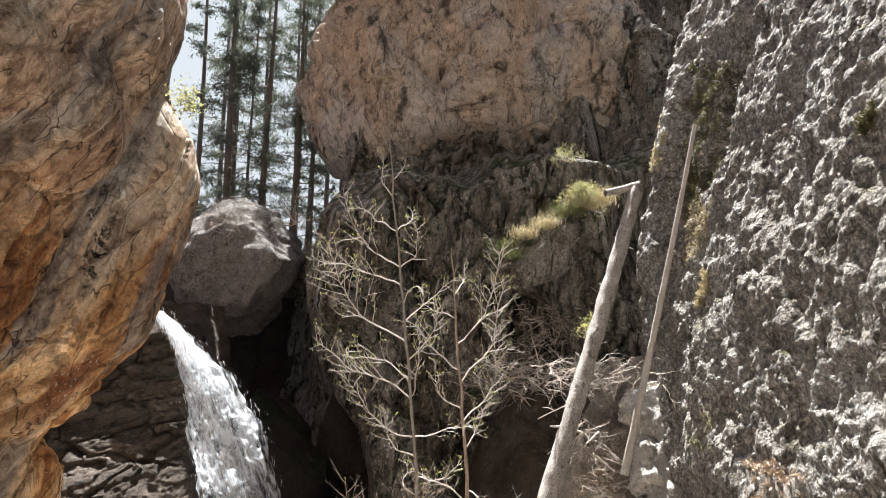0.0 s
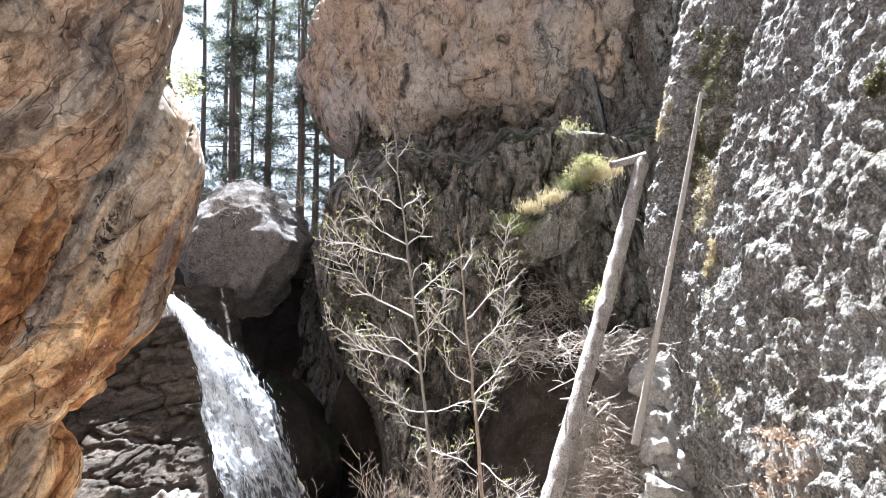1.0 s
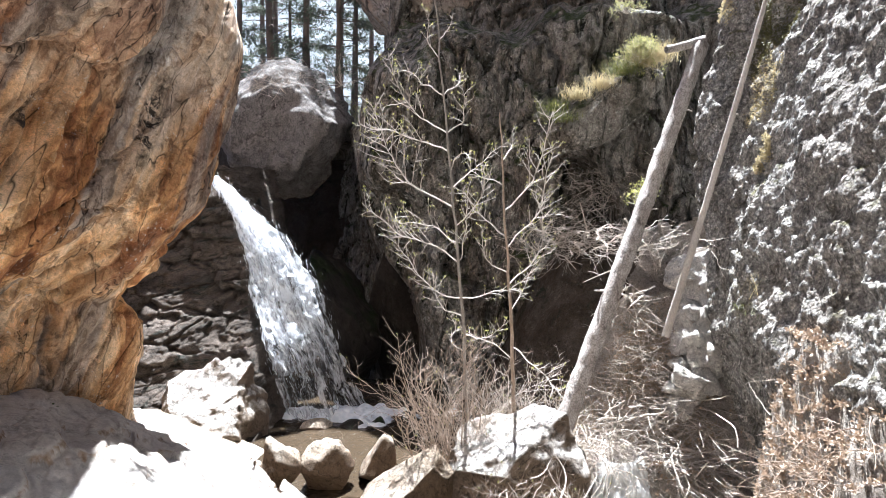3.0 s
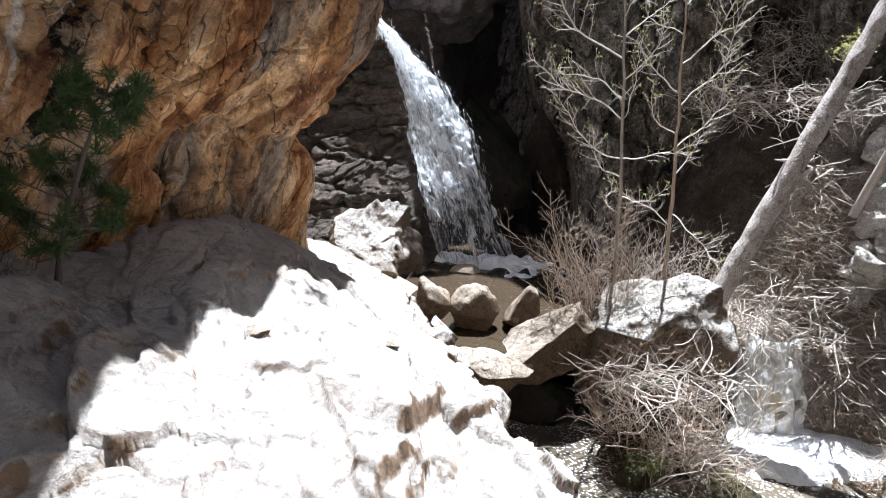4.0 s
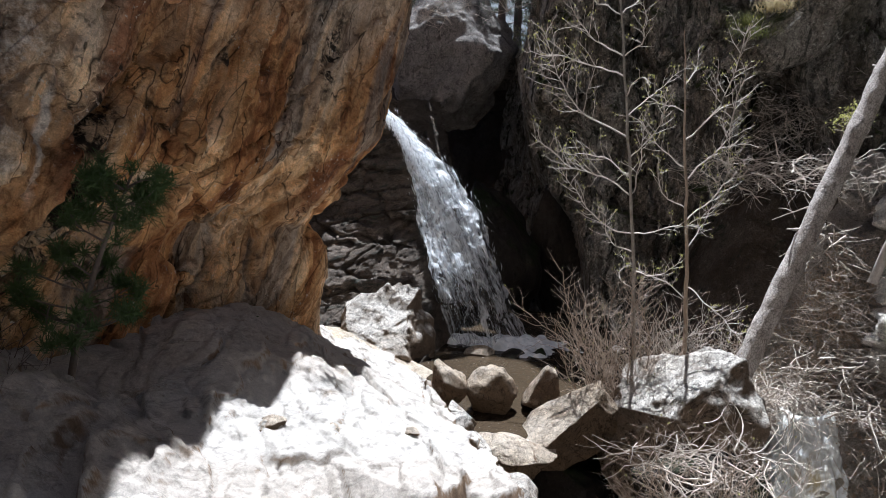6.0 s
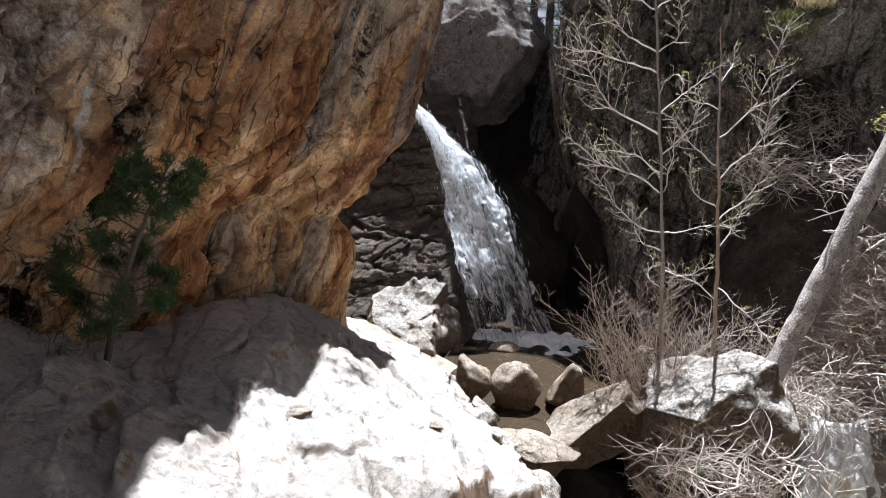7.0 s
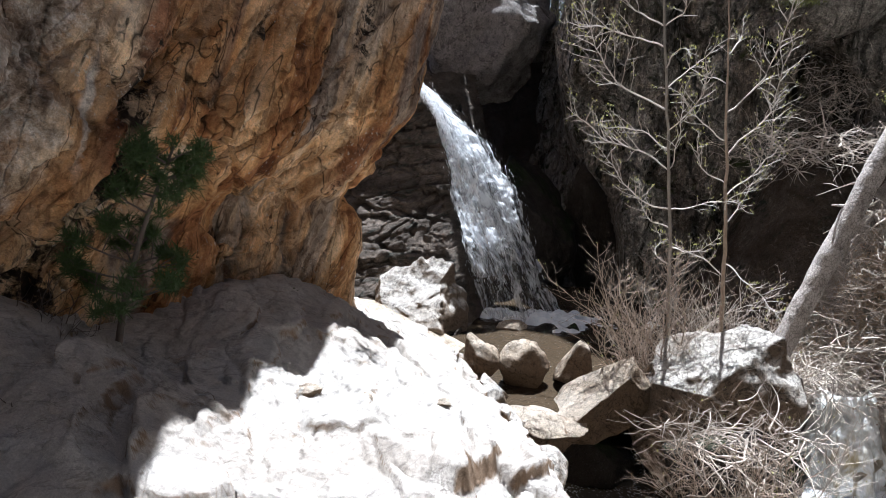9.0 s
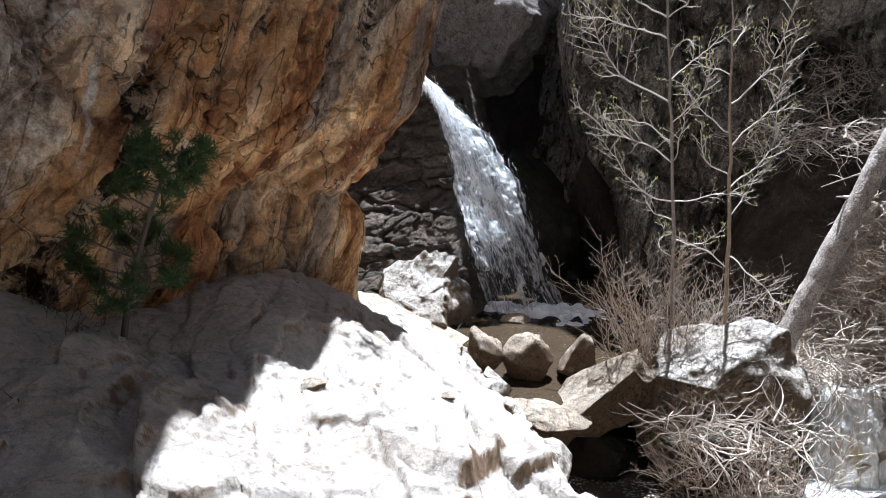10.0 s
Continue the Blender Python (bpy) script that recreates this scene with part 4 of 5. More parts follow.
def boulder(name, label, at, size, seed, material, turn=0.0, cuts=9, detail=4, tilt=(0, 0), group="", bite=0.25, faces=(), keep=(0.5, 0.8)):
    """A stone: a ball flattened by random cut planes, worn along its edges, then roughened. It sits on its base."""
    rng = np.random.default_rng(seed)
    bm = bmesh.new()
    bmesh.ops.create_icosphere(bm, subdivisions=detail + 1, radius=1.0)
    v = np.array([w.co for w in bm.verts])
    f = np.array([[w.index for w in q.verts] for q in bm.faces])
    bm.free()
    planes = [(np.array(q[:3]), q[3]) for q in faces] + [(rng.normal(size=3), rng.uniform(*keep)) for _ in range(cuts + 3)]
    for d, flat in planes:
        d = d / np.linalg.norm(d)
        over = np.maximum(v @ d - flat, 0)
        v = v - np.outer(over * 0.97, d)
    o = rng.uniform(-50, 50, 3)
    v = v * (1 + bite * 0.45 * fbm(v + o, 1.1, 4, seed)[:, None])
    d1, border, own = cells(v + o + 0.2 * fbm(v + o, 2, 2, seed)[:, None], 1.9, seed)
    v = v * (1 + bite * (0.22 * (own - 0.5) * step(0, 0.2, border) + 0.10 * fbm(v + o, 4.5, 4, seed + 3))[:, None])
    v = v * np.array(size) / 2
    m = np.array((Matrix.Rotation(radians(turn), 3, "Z") @ Matrix.Rotation(radians(tilt[0]), 3, "X") @ Matrix.Rotation(radians(tilt[1]), 3, "Y")))
    v = v @ m.T
    v[:, 2] -= v[:, 2].min()
    ob = new(name, mesh_of(name, v, f, material))
    ob.location = at
    return tagged(ob, label, "boulder" if max(size) > 0.9 else "stone", group)


def waterfall():
    """A leaning sheet of white water in three torn layers, with flying drops and foam at its foot."""
    ob = thing("waterfall", "white waterfall sliding from a notch into the brown pool", "waterfall", (-3.9, 13.4, 0))
    rng = np.random.default_rng(5)
    left = [(-6.62, 14.5, 5.4), (-6.05, 14.0, 4.85), (-5.62, 13.7, 3.9), (-5.36, 13.5, 2.8), (-4.88, 13.3, 1.4), (-4.35, 13.15, -0.1)]
    right = [(-6.45, 14.5, 5.42), (-5.62, 14.2, 4.75), (-4.72, 14.0, 3.95), (-3.85, 13.9, 2.8), (-3.42, 13.8, 1.4), (-2.85, 13.75, 0.0)]
    nu, nv = 60, 190
    # a thin veil all the way down, thicker water over its upper part
    for layer, (lo, hi, end) in enumerate(((0.0, 1.0, 1.0), (0.03, 0.93, 0.85), (0.12, 0.85, 0.55), (0.2, 0.8, 0.38))):
        a, b = spline(left, nv)[: int(nv * end)], spline(right, nv)[: int(nv * end)]
        t = np.linspace(lo, hi, nu)[:, None, None]
        g = a[None] * (1 - t) + b[None] * t
        k = np.linspace(0, end, g.shape[1])[None]
        g[..., 1] -= (0.35 * np.sin(np.pi * t[..., 0]) + 0.05 * layer) * (0.3 + 0.7 * k)
        q = np.stack([g[..., 0] + 0.42 * g[..., 2], g[..., 1], g[..., 2] * 0.3], -1)
        g[..., 1] += 0.16 * fbm(q, 2.6, 4, 120 + layer) + 0.07 * fbm(g, 5.0, 4, 130 + layer)
        g[..., 0] += (0.05 * fbm(q, 5.0, 3, 125 + layer) + 0.07 * fbm(g, 2.2, 3, 135 + layer)) * (0.4 + k)
        placed("sheet", mesh_of("sheet", g, grid_faces(nu, g.shape[1]), FALL), ob)
    # short torn dabs thrown off along the sheet, thickest high up
    n = 3000
    h = rng.beta(1.3, 1.9, n)
    s = np.clip(rng.normal(0.5, 0.25, n), -0.04, 1.06)
    a, b = spline(left, 400), spline(right, 400)
    k = (h * 399).astype(int)
    p = a[k] * (1 - s[:, None]) + b[k] * s[:, None] + rng.normal(0, 0.05, (n, 3)) - np.array([0, 0.36, 0]) * np.sin(np.pi * np.clip(s, 0, 1))[:, None]
    d = np.stack([0.36 + 0 * h, -0.1 + 0 * h, -1 + 0 * h], -1) + rng.normal(0, 0.22, (n, 3))
    ln = (rng.gamma(2.0, 0.03, n) + 0.02)[:, None]
    lines = [([q, q + w * m * 0.35, q + w * m * 0.7 + rng.normal(0, 0.008, 3), q + w * m], r * 0.6, r * 0.3) for q, w, m, r in zip(p, d, ln, rng.gamma(2.0, 0.0022, n) + 0.0015)]
    placed("spray", mesh_of("spray", *tubes(lines, 4), FOAM), ob, "flying white drops")["kind"] = "stuff"
    # foam apron
    x, y = np.meshgrid(np.linspace(-4.9, -0.4, 180), np.linspace(12.5, 15.0, 100), indexing="ij")
    p = np.stack([x, y, 0 * x], -1)
    far = np.hypot((x + 2.9) / 1.9, (y - 13.6) / 0.75)
    body = 1 - step(0.2, 1.1, far + 0.45 * fbm(p, 1.5, 4, 141))
    z = -0.05 + 0.2 * body + 0.09 * fbm(p, 3.2, 4, 142) * body
    placed("foam", mesh_of("foam", np.stack([x, y, z], -1), grid_faces(*x.shape), FOAM), ob, "churned white foam")
    return ob



def side_cascade():
    """A thin sheet of water over the yellow rock on the bank, and the white foam that it beats up in the stream."""
    ob = thing("cascade", "thin white cascade sliding over yellow rock into a bright foam pool", "waterfall", (2.7, 9.6, -1.2))
    x, y = np.meshgrid(np.linspace(1.5, 4.6, 130), np.linspace(7.9, 11.2, 140), indexing="ij")
    p = np.stack([x, y, 0 * x], -1)
    near = np.interp(x, [1.5, 2.0, 2.4, 2.8, 3.3, 3.8, 4.6], [9.7, 8.75, 8.9, 9.05, 9.1, 9.3, 9.5]) + 0.16 * fbm(p, 2.2, 4, 146)
    z = -1.3 + 0.24 * step(-0.08, 0.35, y - near) + 0.035 * fbm(p, 3.4, 4, 147) * step(0.0, 0.3, y - near)
    placed("foam", mesh_of("foam", np.stack([x, y, z], -1), grid_faces(*x.shape), FOAM), ob, "bright white foam pool")
    u, t = np.meshgrid(np.linspace(-0.15, np.pi + 0.6, 90), np.linspace(0, 1, 60), indexing="ij")
    r = 0.42 + 0.68 * t**0.75
    g = np.stack([2.3 - 0.8 * r * np.cos(u), 11.1 - 1.0 * r * np.sin(u), 0.3 - 1.48 * t**1.15], -1)
    q = np.stack([g[..., 0], g[..., 1], 0.35 * g[..., 2]], -1)
    g = g + np.array([0.4, -0.6, 0.4]) * (0.12 * fbm(q, 2.4, 4, 148) + 0.06 * fbm(q, 6.0, 4, 149))[..., None]
    placed("sheet", mesh_of("sheet", g, grid_faces(90, 60), SLIDE), ob, "yellowish sliding water")
    return ob


def bright_haze():
    """The pale sky low behind the wood."""
    n = Nodes("pale_hazy_sky")
    glow = n.add("ShaderNodeEmission")
    glow.inputs["Color"].default_value, glow.inputs["Strength"].default_value = (0.90, 0.96, 1.0, 1), 0.2
    n.link(glow.outputs["Emission"], n.tree.nodes["Material Output"].inputs["Surface"])
    x, z = np.meshgrid(np.linspace(-520, 60, 12), np.linspace(0, 520, 10), indexing="ij")
    return tagged(new("backdrop", mesh_of("backdrop", np.stack([x, 760 - 0.0004 * (x + 230) ** 2, z], -1), grid_faces(12, 10), n.mat)), "pale hazy sky behind the wood", "sky", kind="structure")


bright_haze()
ground_sheet()
left_cliff()
back_cliff()
right_cliff()
rear_cliff()
slab()
bank()
pool_side()
flat_water("pool", "murky brown pool water with small ripples", (-5.2, -0.1, 110), (8.6, 16.5, 150), 0.0, 0.012, POOL, 151, ((-5.2, -3.4, -2.6, -1.9, -1.3, -0.7, -0.1), (8.7, 8.9, 8.9, 9.1, 9.8, 10.4, 11.0)))
flat_water("stream", "grey-brown stream water flecked with foam", (-2.6, 6.0, 130), (-3.0, 10.6, 170), -1.2, 0.02, STREAM, 152)
waterfall()
boulder("chockstone", "huge rounded grey boulder wedged above the fall", (-6.4, 19.2, 4.9), (4.25, 3.9, 4.5), 11, GREY, 0, 5, 5, (0, 0), bite=0.4, faces=((0, -0.94, 0.2, 0.72), (0.1, -0.45, 0.85, 0.8), (-0.8, -0.2, -0.55, 0.76), (0.75, -0.25, -0.62, 0.78), (0.8, -0.3, 0.5, 0.8)), keep=(0.78, 0.94))
# black rocks added in the cave and gaps; their colour stands in for shade
boulder("boulder", "added black rock standing in for shade behind the chockstone", (-8.9, 20.6, 2.6), (4.6, 2.4, 5.3), 15, WET_AND_SHADE, 0, 8, 4)

boulder("boulder", "black rock standing in for the cave's shade beside the fall", (-2.6, 18.6, -1.0), (2.6, 2.2, 5.2), 13, WET_AND_SHADE, 0, 8, 5)
boulder("boulder", "black rock standing in for shade behind the falling water", (-4.4, 17.6, -1.0), (2.8, 2.4, 5.4), 14, WET_AND_SHADE, 30, 8, 5)
boulder("boulder", "dark rock standing in for shade behind the lip of the fall", (-7.3, 15.9, 2.9), (3.0, 2.4, 2.5), 12, WET_AND_SHADE, 0, 8, 4)

boulder("boulder", "cracked pale sunlit rock between the cliff and the fall", (-5.65, 12.0, -0.6), (2.5, 2.0, 2.75), 16, PALE, 10, 5, 5, (0, 0), "", 0.4, ((0.05, -0.62, 0.78, 0.5), (0.9, -0.3, 0.2, 0.72)))

# ---- stones ----
DAM = "stones damming the pool"
boulder("stone", "upright tan stone standing in the pool's outlet", (-3.5, 9.75, -0.12), (0.92, 0.8, 1.12), 21, STONE, 10, 6, 3, (0, -10), DAM, 0.4, (), (0.5, 0.75))
boulder("stone", "rounded tan stone in the pool's outlet", (-2.66, 10.0, -0.12), (1.0, 0.85, 1.02), 22, STONE, 40, 6, 3, (0, 0), DAM, 0.4, (), (0.5, 0.75))
boulder("stone", "wedge-shaped pale stone in the pool's outlet", (-1.88, 10.25, -0.12), (1.2, 0.95, 1.15), 23, STONE, -15, 6, 3, (0, -18), DAM, 0.4, ((-0.6, -0.3, 0.75, 0.35),), (0.5, 0.75))
boulder("stone", "flat layered tan stone below the pool", (-2.12, 8.8, -0.55), (1.45, 1.0, 0.95), 24, STONE, 8, 6, 4, (0, 6), DAM, 0.35, ((0, -0.15, 1, 0.5),))
boulder("boulder", "large tan boulder with worn ridge beside the pool", (-1.2, 9.65, -0.55), (2.35, 1.25, 1.75), 25, STONE, 22, 6, 4, (0, -20), DAM, 0.3, ((-0.35, -0.15, 0.92, 0.42), (0.3, -0.9, -0.1, 0.6)))
boulder("boulder", "dark wet boulder under the pool's outlet", (-1.5, 9.6, -1.75), (2.7, 1.1, 1.5), 26, WET_AND_SHADE, 5, 8, 4)
boulder("boulder", "large sunlit pale boulder beside the stream", (0.5, 10.05, -1.6), (2.7, 1.8, 3.2), 27, PALE, 4, 3, 5, (0, 0), "", 0.3, ((-0.36, -0.22, 0.89, 0.5), (0.3, -0.75, 0.6, 0.66), (-0.75, -0.65, 0.15, 0.72)), (0.7, 0.95))
boulder("boulder", "dark damp boulder at the foot of the pale one", (0.5, 9.1, -1.7), (2.5, 1.1, 2.3), 28, WET_AND_SHADE, 30, 9, 4)
boulder("boulder", "yellow-stained wet rock with water sliding over it", (2.3, 10.75, -1.75), (1.5, 1.4, 1.7), 29, SAND, 0, 5, 4, (0, 0), "", 0.3, ((-0.1, -0.4, 0.9, 0.4),))
side_cascade()
boulder("boulder", "brown rounded boulder at the stream's edge", (3.25, 7.0, -1.8), (1.25, 1.3, 1.5), 31, STONE, 50, 10, 4)
boulder("stone", "long moss-covered stone in the stream", (1.75, 8.25, -1.55), (1.75, 0.65, 0.62), 32, MOSS, -38, 6, 4)
boulder("stone", "moss-hung stone at the water's edge", (0.4, 8.35, -1.55), (0.9, 0.6, 0.85), 33, MOSS, 10, 7, 3)
boulder("stone", "wet pale stone in the foam", (-3.62, 12.75, -0.22), (0.8, 0.5, 0.4), 34, STONE, 5, 8, 3)
boulder("stone", "wet black stone in the foam", (-2.95, 12.85, -0.2), (0.62, 0.5, 0.42), 35, WET_AND_SHADE, 0, 8, 3)
boulder("stone", "small wet black stone in the foam", (-2.4, 13.1, -0.15), (0.36, 0.3, 0.3), 36, WET_AND_SHADE, 0, 7, 3)
rng = np.random.default_rng(3)
for x, y, s in ((-2.75, 8.1, 0.75), (-2.95, 8.75, 0.6), (-2.45, 7.55, 0.7), (-1.5, 6.3, 0.75), (-0.85, 5.5, 0.6), (-3.5, 9.0, 0.5), (-0.45, 10.5, 0.55), (-0.75, 10.75, 0.45)):
    boulder("stone", "broken pale stone at the slab's edge", (x, y, float(slab_height(x, y)) * 0.55 - 0.55 * s), (s * 1.25, s, s * 0.95), 200 + int(x * 37 + y * 11), PALE if y < 9 else STONE, rng.uniform(0, 180), 10, 3, (0, rng.uniform(-15, 15)), "stones along the slab's edge")
for x, y, s in ((-3.57, 4.82, 0.26), (-3.15, 5.2, 0.24), (-2.82, 4.6, 0.2), (-3.0, 3.85, 0.14), (-2.6, 6.0, 0.16)):
    boulder("stone", "small tan stone lying on the pale slab", (x, y, float(slab_height(x, y)) - 0.11), (s * 1.4, s, s * 0.75), 300 + int(x * 31), STONE, rng.uniform(0, 180), 8, 3, group="stones on the slab")
for k in range(34):
    f = k / 33
    x, y = 4.3 - 0.45 * f + rng.uniform(-0.35, 0.3), 13.0 - 1.45 * f
    s = rng.uniform(0.4, 1.0)
    boulder("step_stone", "worn white step stone climbing the bank", (x, y, float(bank_at(x, y)) - 0.22 * s), (s * 1.35, s * 1.2, s * 1.05), 400 + k, STEP, rng.uniform(0, 90), 14, 3, (rng.uniform(-22, 22), rng.uniform(-22, 22)), "steps up the bank", 0.6, (), (0.45, 0.8))

# ---- wood: fallen log, leaning pole ----
def leaning_stem(name, label, low, high, r0, r1, material, stubs, seed, kind="log"):
    rng = np.random.default_rng(seed)
    low, high = np.array(low, float), np.array(high, float)
    n, sides = 90, 28
    t = np.linspace(0, 1, n)
    line = low + (high - low) * t[:, None] + np.stack([0.03 * np.sin(3 * t), 0.02 * np.sin(5 * t), 0.0 * t], -1)
    v, f = tubes([(line, r0, r1)], sides)
    ax = line.repeat(sides, 0)
    out = v - ax
    v = ax + out * (1 + 0.08 * fbm(v, 3.5, 3, seed) + 0.07 * fbm(v, 14, 3, seed + 2))[:, None]
    f = np.concatenate([f])
    ob = thing(name, label, kind, tuple(low))
    placed("stem", mesh_of("stem", v, f, material), ob)
    for at, length in stubs:
        p = low + (high - low) * at
        d = rng.normal(0, 1, 3)
        d[2] = abs(d[2]) * 0.3
        d /= np.linalg.norm(d)
        placed("branch_stub", mesh_of("branch_stub", *tubes([(wander(rng, p, d, length + r0, 4, 0.15), 0.035, 0.012)], 6), material), ob)
    return ob


leaning_stem("fallen_log", "weathered grey fallen tree trunk leaning against the cliff", (1.12, 10.2, 0.75), (4.02, 12.58, 7.85), 0.165, 0.14, LOG, ((0.35, 0.15), (0.55, 0.2), (0.7, 0.18), (0.82, 0.2), (0.45, 0.12)), 41)
leaning_stem("dead_branch", "short broken grey limb lying across the log's top", (3.35, 12.5, 7.75), (4.1, 12.62, 7.95), 0.07, 0.09, LOG, (), 42, "branch")
leaning_stem("leaning_pole", "thin bleached dead trunk leaning on the pale cliff", (3.1, 11.08, 2.45), (4.6, 10.87, 8.62), 0.068, 0.035, ALDER_BARK, ((0.3, 0.1), (0.5, 0.12), (0.62, 0.08)), 43, "branch")


# ---- leaves and blades ----
def blades(rng, at, out, size, wide=0.5):
    """Small folded leaf quads: two triangles as one bent quad each."""
    n = len(at)
    d = out + rng.normal(0, 0.5, (n, 3))
    d /= np.linalg.norm(d, axis=1, keepdims=True)
    s = np.cross(d, rng.normal(0, 1, (n, 3)))
    s /= np.maximum(np.linalg.norm(s, axis=1, keepdims=True), 1e-6)
    k = np.cross(d, s)
    size = np.asarray(size).reshape(-1, 1) * np.ones((n, 1))
    a = at
    b = at + d * size * 0.5 + s * size * wide * 0.5 + k * size * 0.1
    c = at + d * size
    e = at + d * size * 0.5 - s * size * wide * 0.5 + k * size * 0.1
    v = np.stack([a, b, c, e], 1).reshape(-1, 3)
    return v, np.arange(4 * n).reshape(n, 4)


def branch_out(rng, line, r, level, store, tips, spread=0.8, every=0.16, shrink=0.5):
    """Side twigs along a limb, alternating, each a little crooked."""
    length = np.linalg.norm(np.diff(line, axis=0), axis=1).sum()
    store.append((line, r, r * 0.35))
    tips.append(line[-1])
    if level == 0 or length < 0.12:
        return
    n = max(2, int(length / every))
    for k in range(n):
        t = 0.25 + 0.72 * (k + rng.uniform(0, 0.8)) / n
        i = min(int(t * (len(line) - 1)), len(line) - 2)
        p = line[i] + (line[i + 1] - line[i]) * (t * (len(line) - 1) - i)
        d = line[i + 1] - line[i]
        d /= np.linalg.norm(d)
        side = np.cross(d, (0, 0.95, 0.3)) * (1 if k % 2 else -1) + rng.normal(0, 0.35, 3)
        way = d * 0.75 + side / np.linalg.norm(side) * spread + np.array([0, 0, 0.22])
        sub = wander(rng, p, way, length * shrink * rng.uniform(0.35, 1.0) * (1.1 - 0.6 * t), 5, 0.17, 0.05)
        branch_out(rng, sub, max(r * 0.5, 0.0032), level - 1, store, tips, spread, every, shrink)


def bare_tree(label, base, top, r, limbs, seed, bark, buds=True, bend=0.07):
    """A slim young tree: trunk, limbs (height, compass angle, length, rise), side twigs, opening buds."""
    rng = np.random.default_rng(seed)
    base, top = np.array(base, float), np.array(top, float)
    t = np.linspace(0, 1, 30)[:, None]
    trunk = base + (top - base) * t + bend * np.concatenate([np.sin(5 * t), np.sin(7 * t + 1), 0 * t], 1)
    ob = thing("alder_tree", label, "tree", tuple(base))
    trunk[1:-1] += np.cumsum(rng.normal(0, 0.012, (28, 3)), 0) * np.array([1, 1, 0.2])
    placed("trunk", mesh_of("trunk", *tubes([(trunk, r, 0.012)], 10), bark), ob)
    every_tip, leaves = [], []
    for z, ang, length, rise in limbs:
        k = np.clip((z - base[2]) / (top[2] - base[2]), 0.02, 0.98)
        p = trunk[int(k * 29)]
        a = radians(ang)
        way = np.array([math.cos(a), math.sin(a), rise])
        way = way + rng.normal(0, 0.2, 3)
        line = wander(rng, p, way, length * 1.1, 14, 0.2, 0.045)
        store, tips = [], []
        branch_out(rng, line, 0.009 + 0.0045 * length, 2, store, tips, 0.85, 0.105, 0.4)
        placed("limb", mesh_of("limb", *tubes(store, 3), ALDER_BARK), ob, "pale twiggy limb")
        every_tip += tips
    if buds:
        at = np.repeat(np.array(every_tip), 2, 0)
        at = at[rng.random(len(at)) < 0.6] + 0
        at += rng.normal(0, 0.012, at.shape)
        v, f = blades(rng, at, np.array([0, 0, 0.7]), rng.uniform(0.018, 0.05, len(at)), 0.6)
        placed("budding", mesh_of("budding", v, f, BUD, False), ob, "small opening yellow-green buds")["kind"] = "stuff"
    return ob


bare_tree("slim bare alder with pale limbs and opening buds beside the pool", (-0.35, 10.9, -0.1), (-0.88, 10.75, 9.2), 0.036,
    [(5.0, 182, 2.3, 0.42), (5.75, 176, 1.7, 0.55), (6.3, 190, 1.7, 0.5), (6.9, 172, 1.25, 0.6), (7.4, 185, 0.8, 0.8), (4.3, 186, 1.5, 0.45), (3.85, 178, 1.9, 0.33), (3.35, 188, 1.6, 0.32), (2.85, 175, 1.2, 0.35),
     (5.3, 5, 1.2, 0.75), (4.55, -8, 1.3, 0.55), (3.9, 8, 1.1, 0.55), (6.05, 0, 1.0, 0.75), (6.8, -10, 0.8, 0.9), (3.2, -5, 1.2, 0.35), (5.5, 280, 0.9, 0.6), (4.1, 100, 1.0, 0.5), (7.7, 10, 0.5, 1.0), (2.5, 0, 1.0, 0.4), (2.2, 185, 0.9, 0.35)], 51, ALDER_TRUNK)
bare_tree("brown-stemmed bare alder with long pale limbs", (0.42, 11.0, 0.0), (0.22, 11.2, 6.4), 0.045,
    [(4.75, 5, 1.9, 0.55), (4.0, -5, 1.8, 0.62), (3.4, 10, 1.7, 0.55), (2.9, 0, 1.0, 0.3), (4.4, 180, 1.2, 0.55), (3.7, 170, 1.0, 0.4), (5.2, 170, 0.8, 0.7), (5.6, 15, 0.9, 0.8), (2.4, -10, 1.3, 0.4), (3.2, 260, 1.0, 0.5), (2.2, 200, 1.1, 0.45)], 52, REED)


# ---- brush ----
def bare_shrub(label, at, count, height, spread, seed, bark, lean=(0, 0), side=0.6, buds=0.0, name="bare_shrub", wide=0.25, r=0.008):
    """Many thin stems from one foot, arching out, with forked tips."""
    rng = np.random.default_rng(seed)
    ob = thing(name, label, "shrub", at)
    store, tips = [], []
    for _ in range(count):
        a = rng.uniform(0, 2 * np.pi)
        foot = np.array(at) + np.array([math.cos(a), math.sin(a), 0]) * wide * math.sqrt(rng.random()) - np.array([0, 0, 0.12])
        way = np.array([math.cos(a) * spread * rng.random() + lean[0], math.sin(a) * spread * rng.random() + lean[1], 1.0])
        line = wander(rng, foot, way, height * rng.uniform(0.35, 1.1), 8, 0.19, 0.02)
        branch_out(rng, line, r * rng.uniform(0.6, 1.4), 2 if rng.random() < 0.35 * side else 1, store, tips, 0.9, 0.17, 0.45)
    placed("branchwork", mesh_of("branchwork", *tubes(store, 3), bark), ob)
    if buds:
        p = np.array(tips)[rng.random(len(tips)) < buds]
        v, f = blades(rng, p, np.array([0, 0, 0.6]), rng.uniform(0.02, 0.05, len(p)), 0.6)
        placed("budding", mesh_of("budding", v, f, BUD, False), ob)["kind"] = "stuff"
    return ob


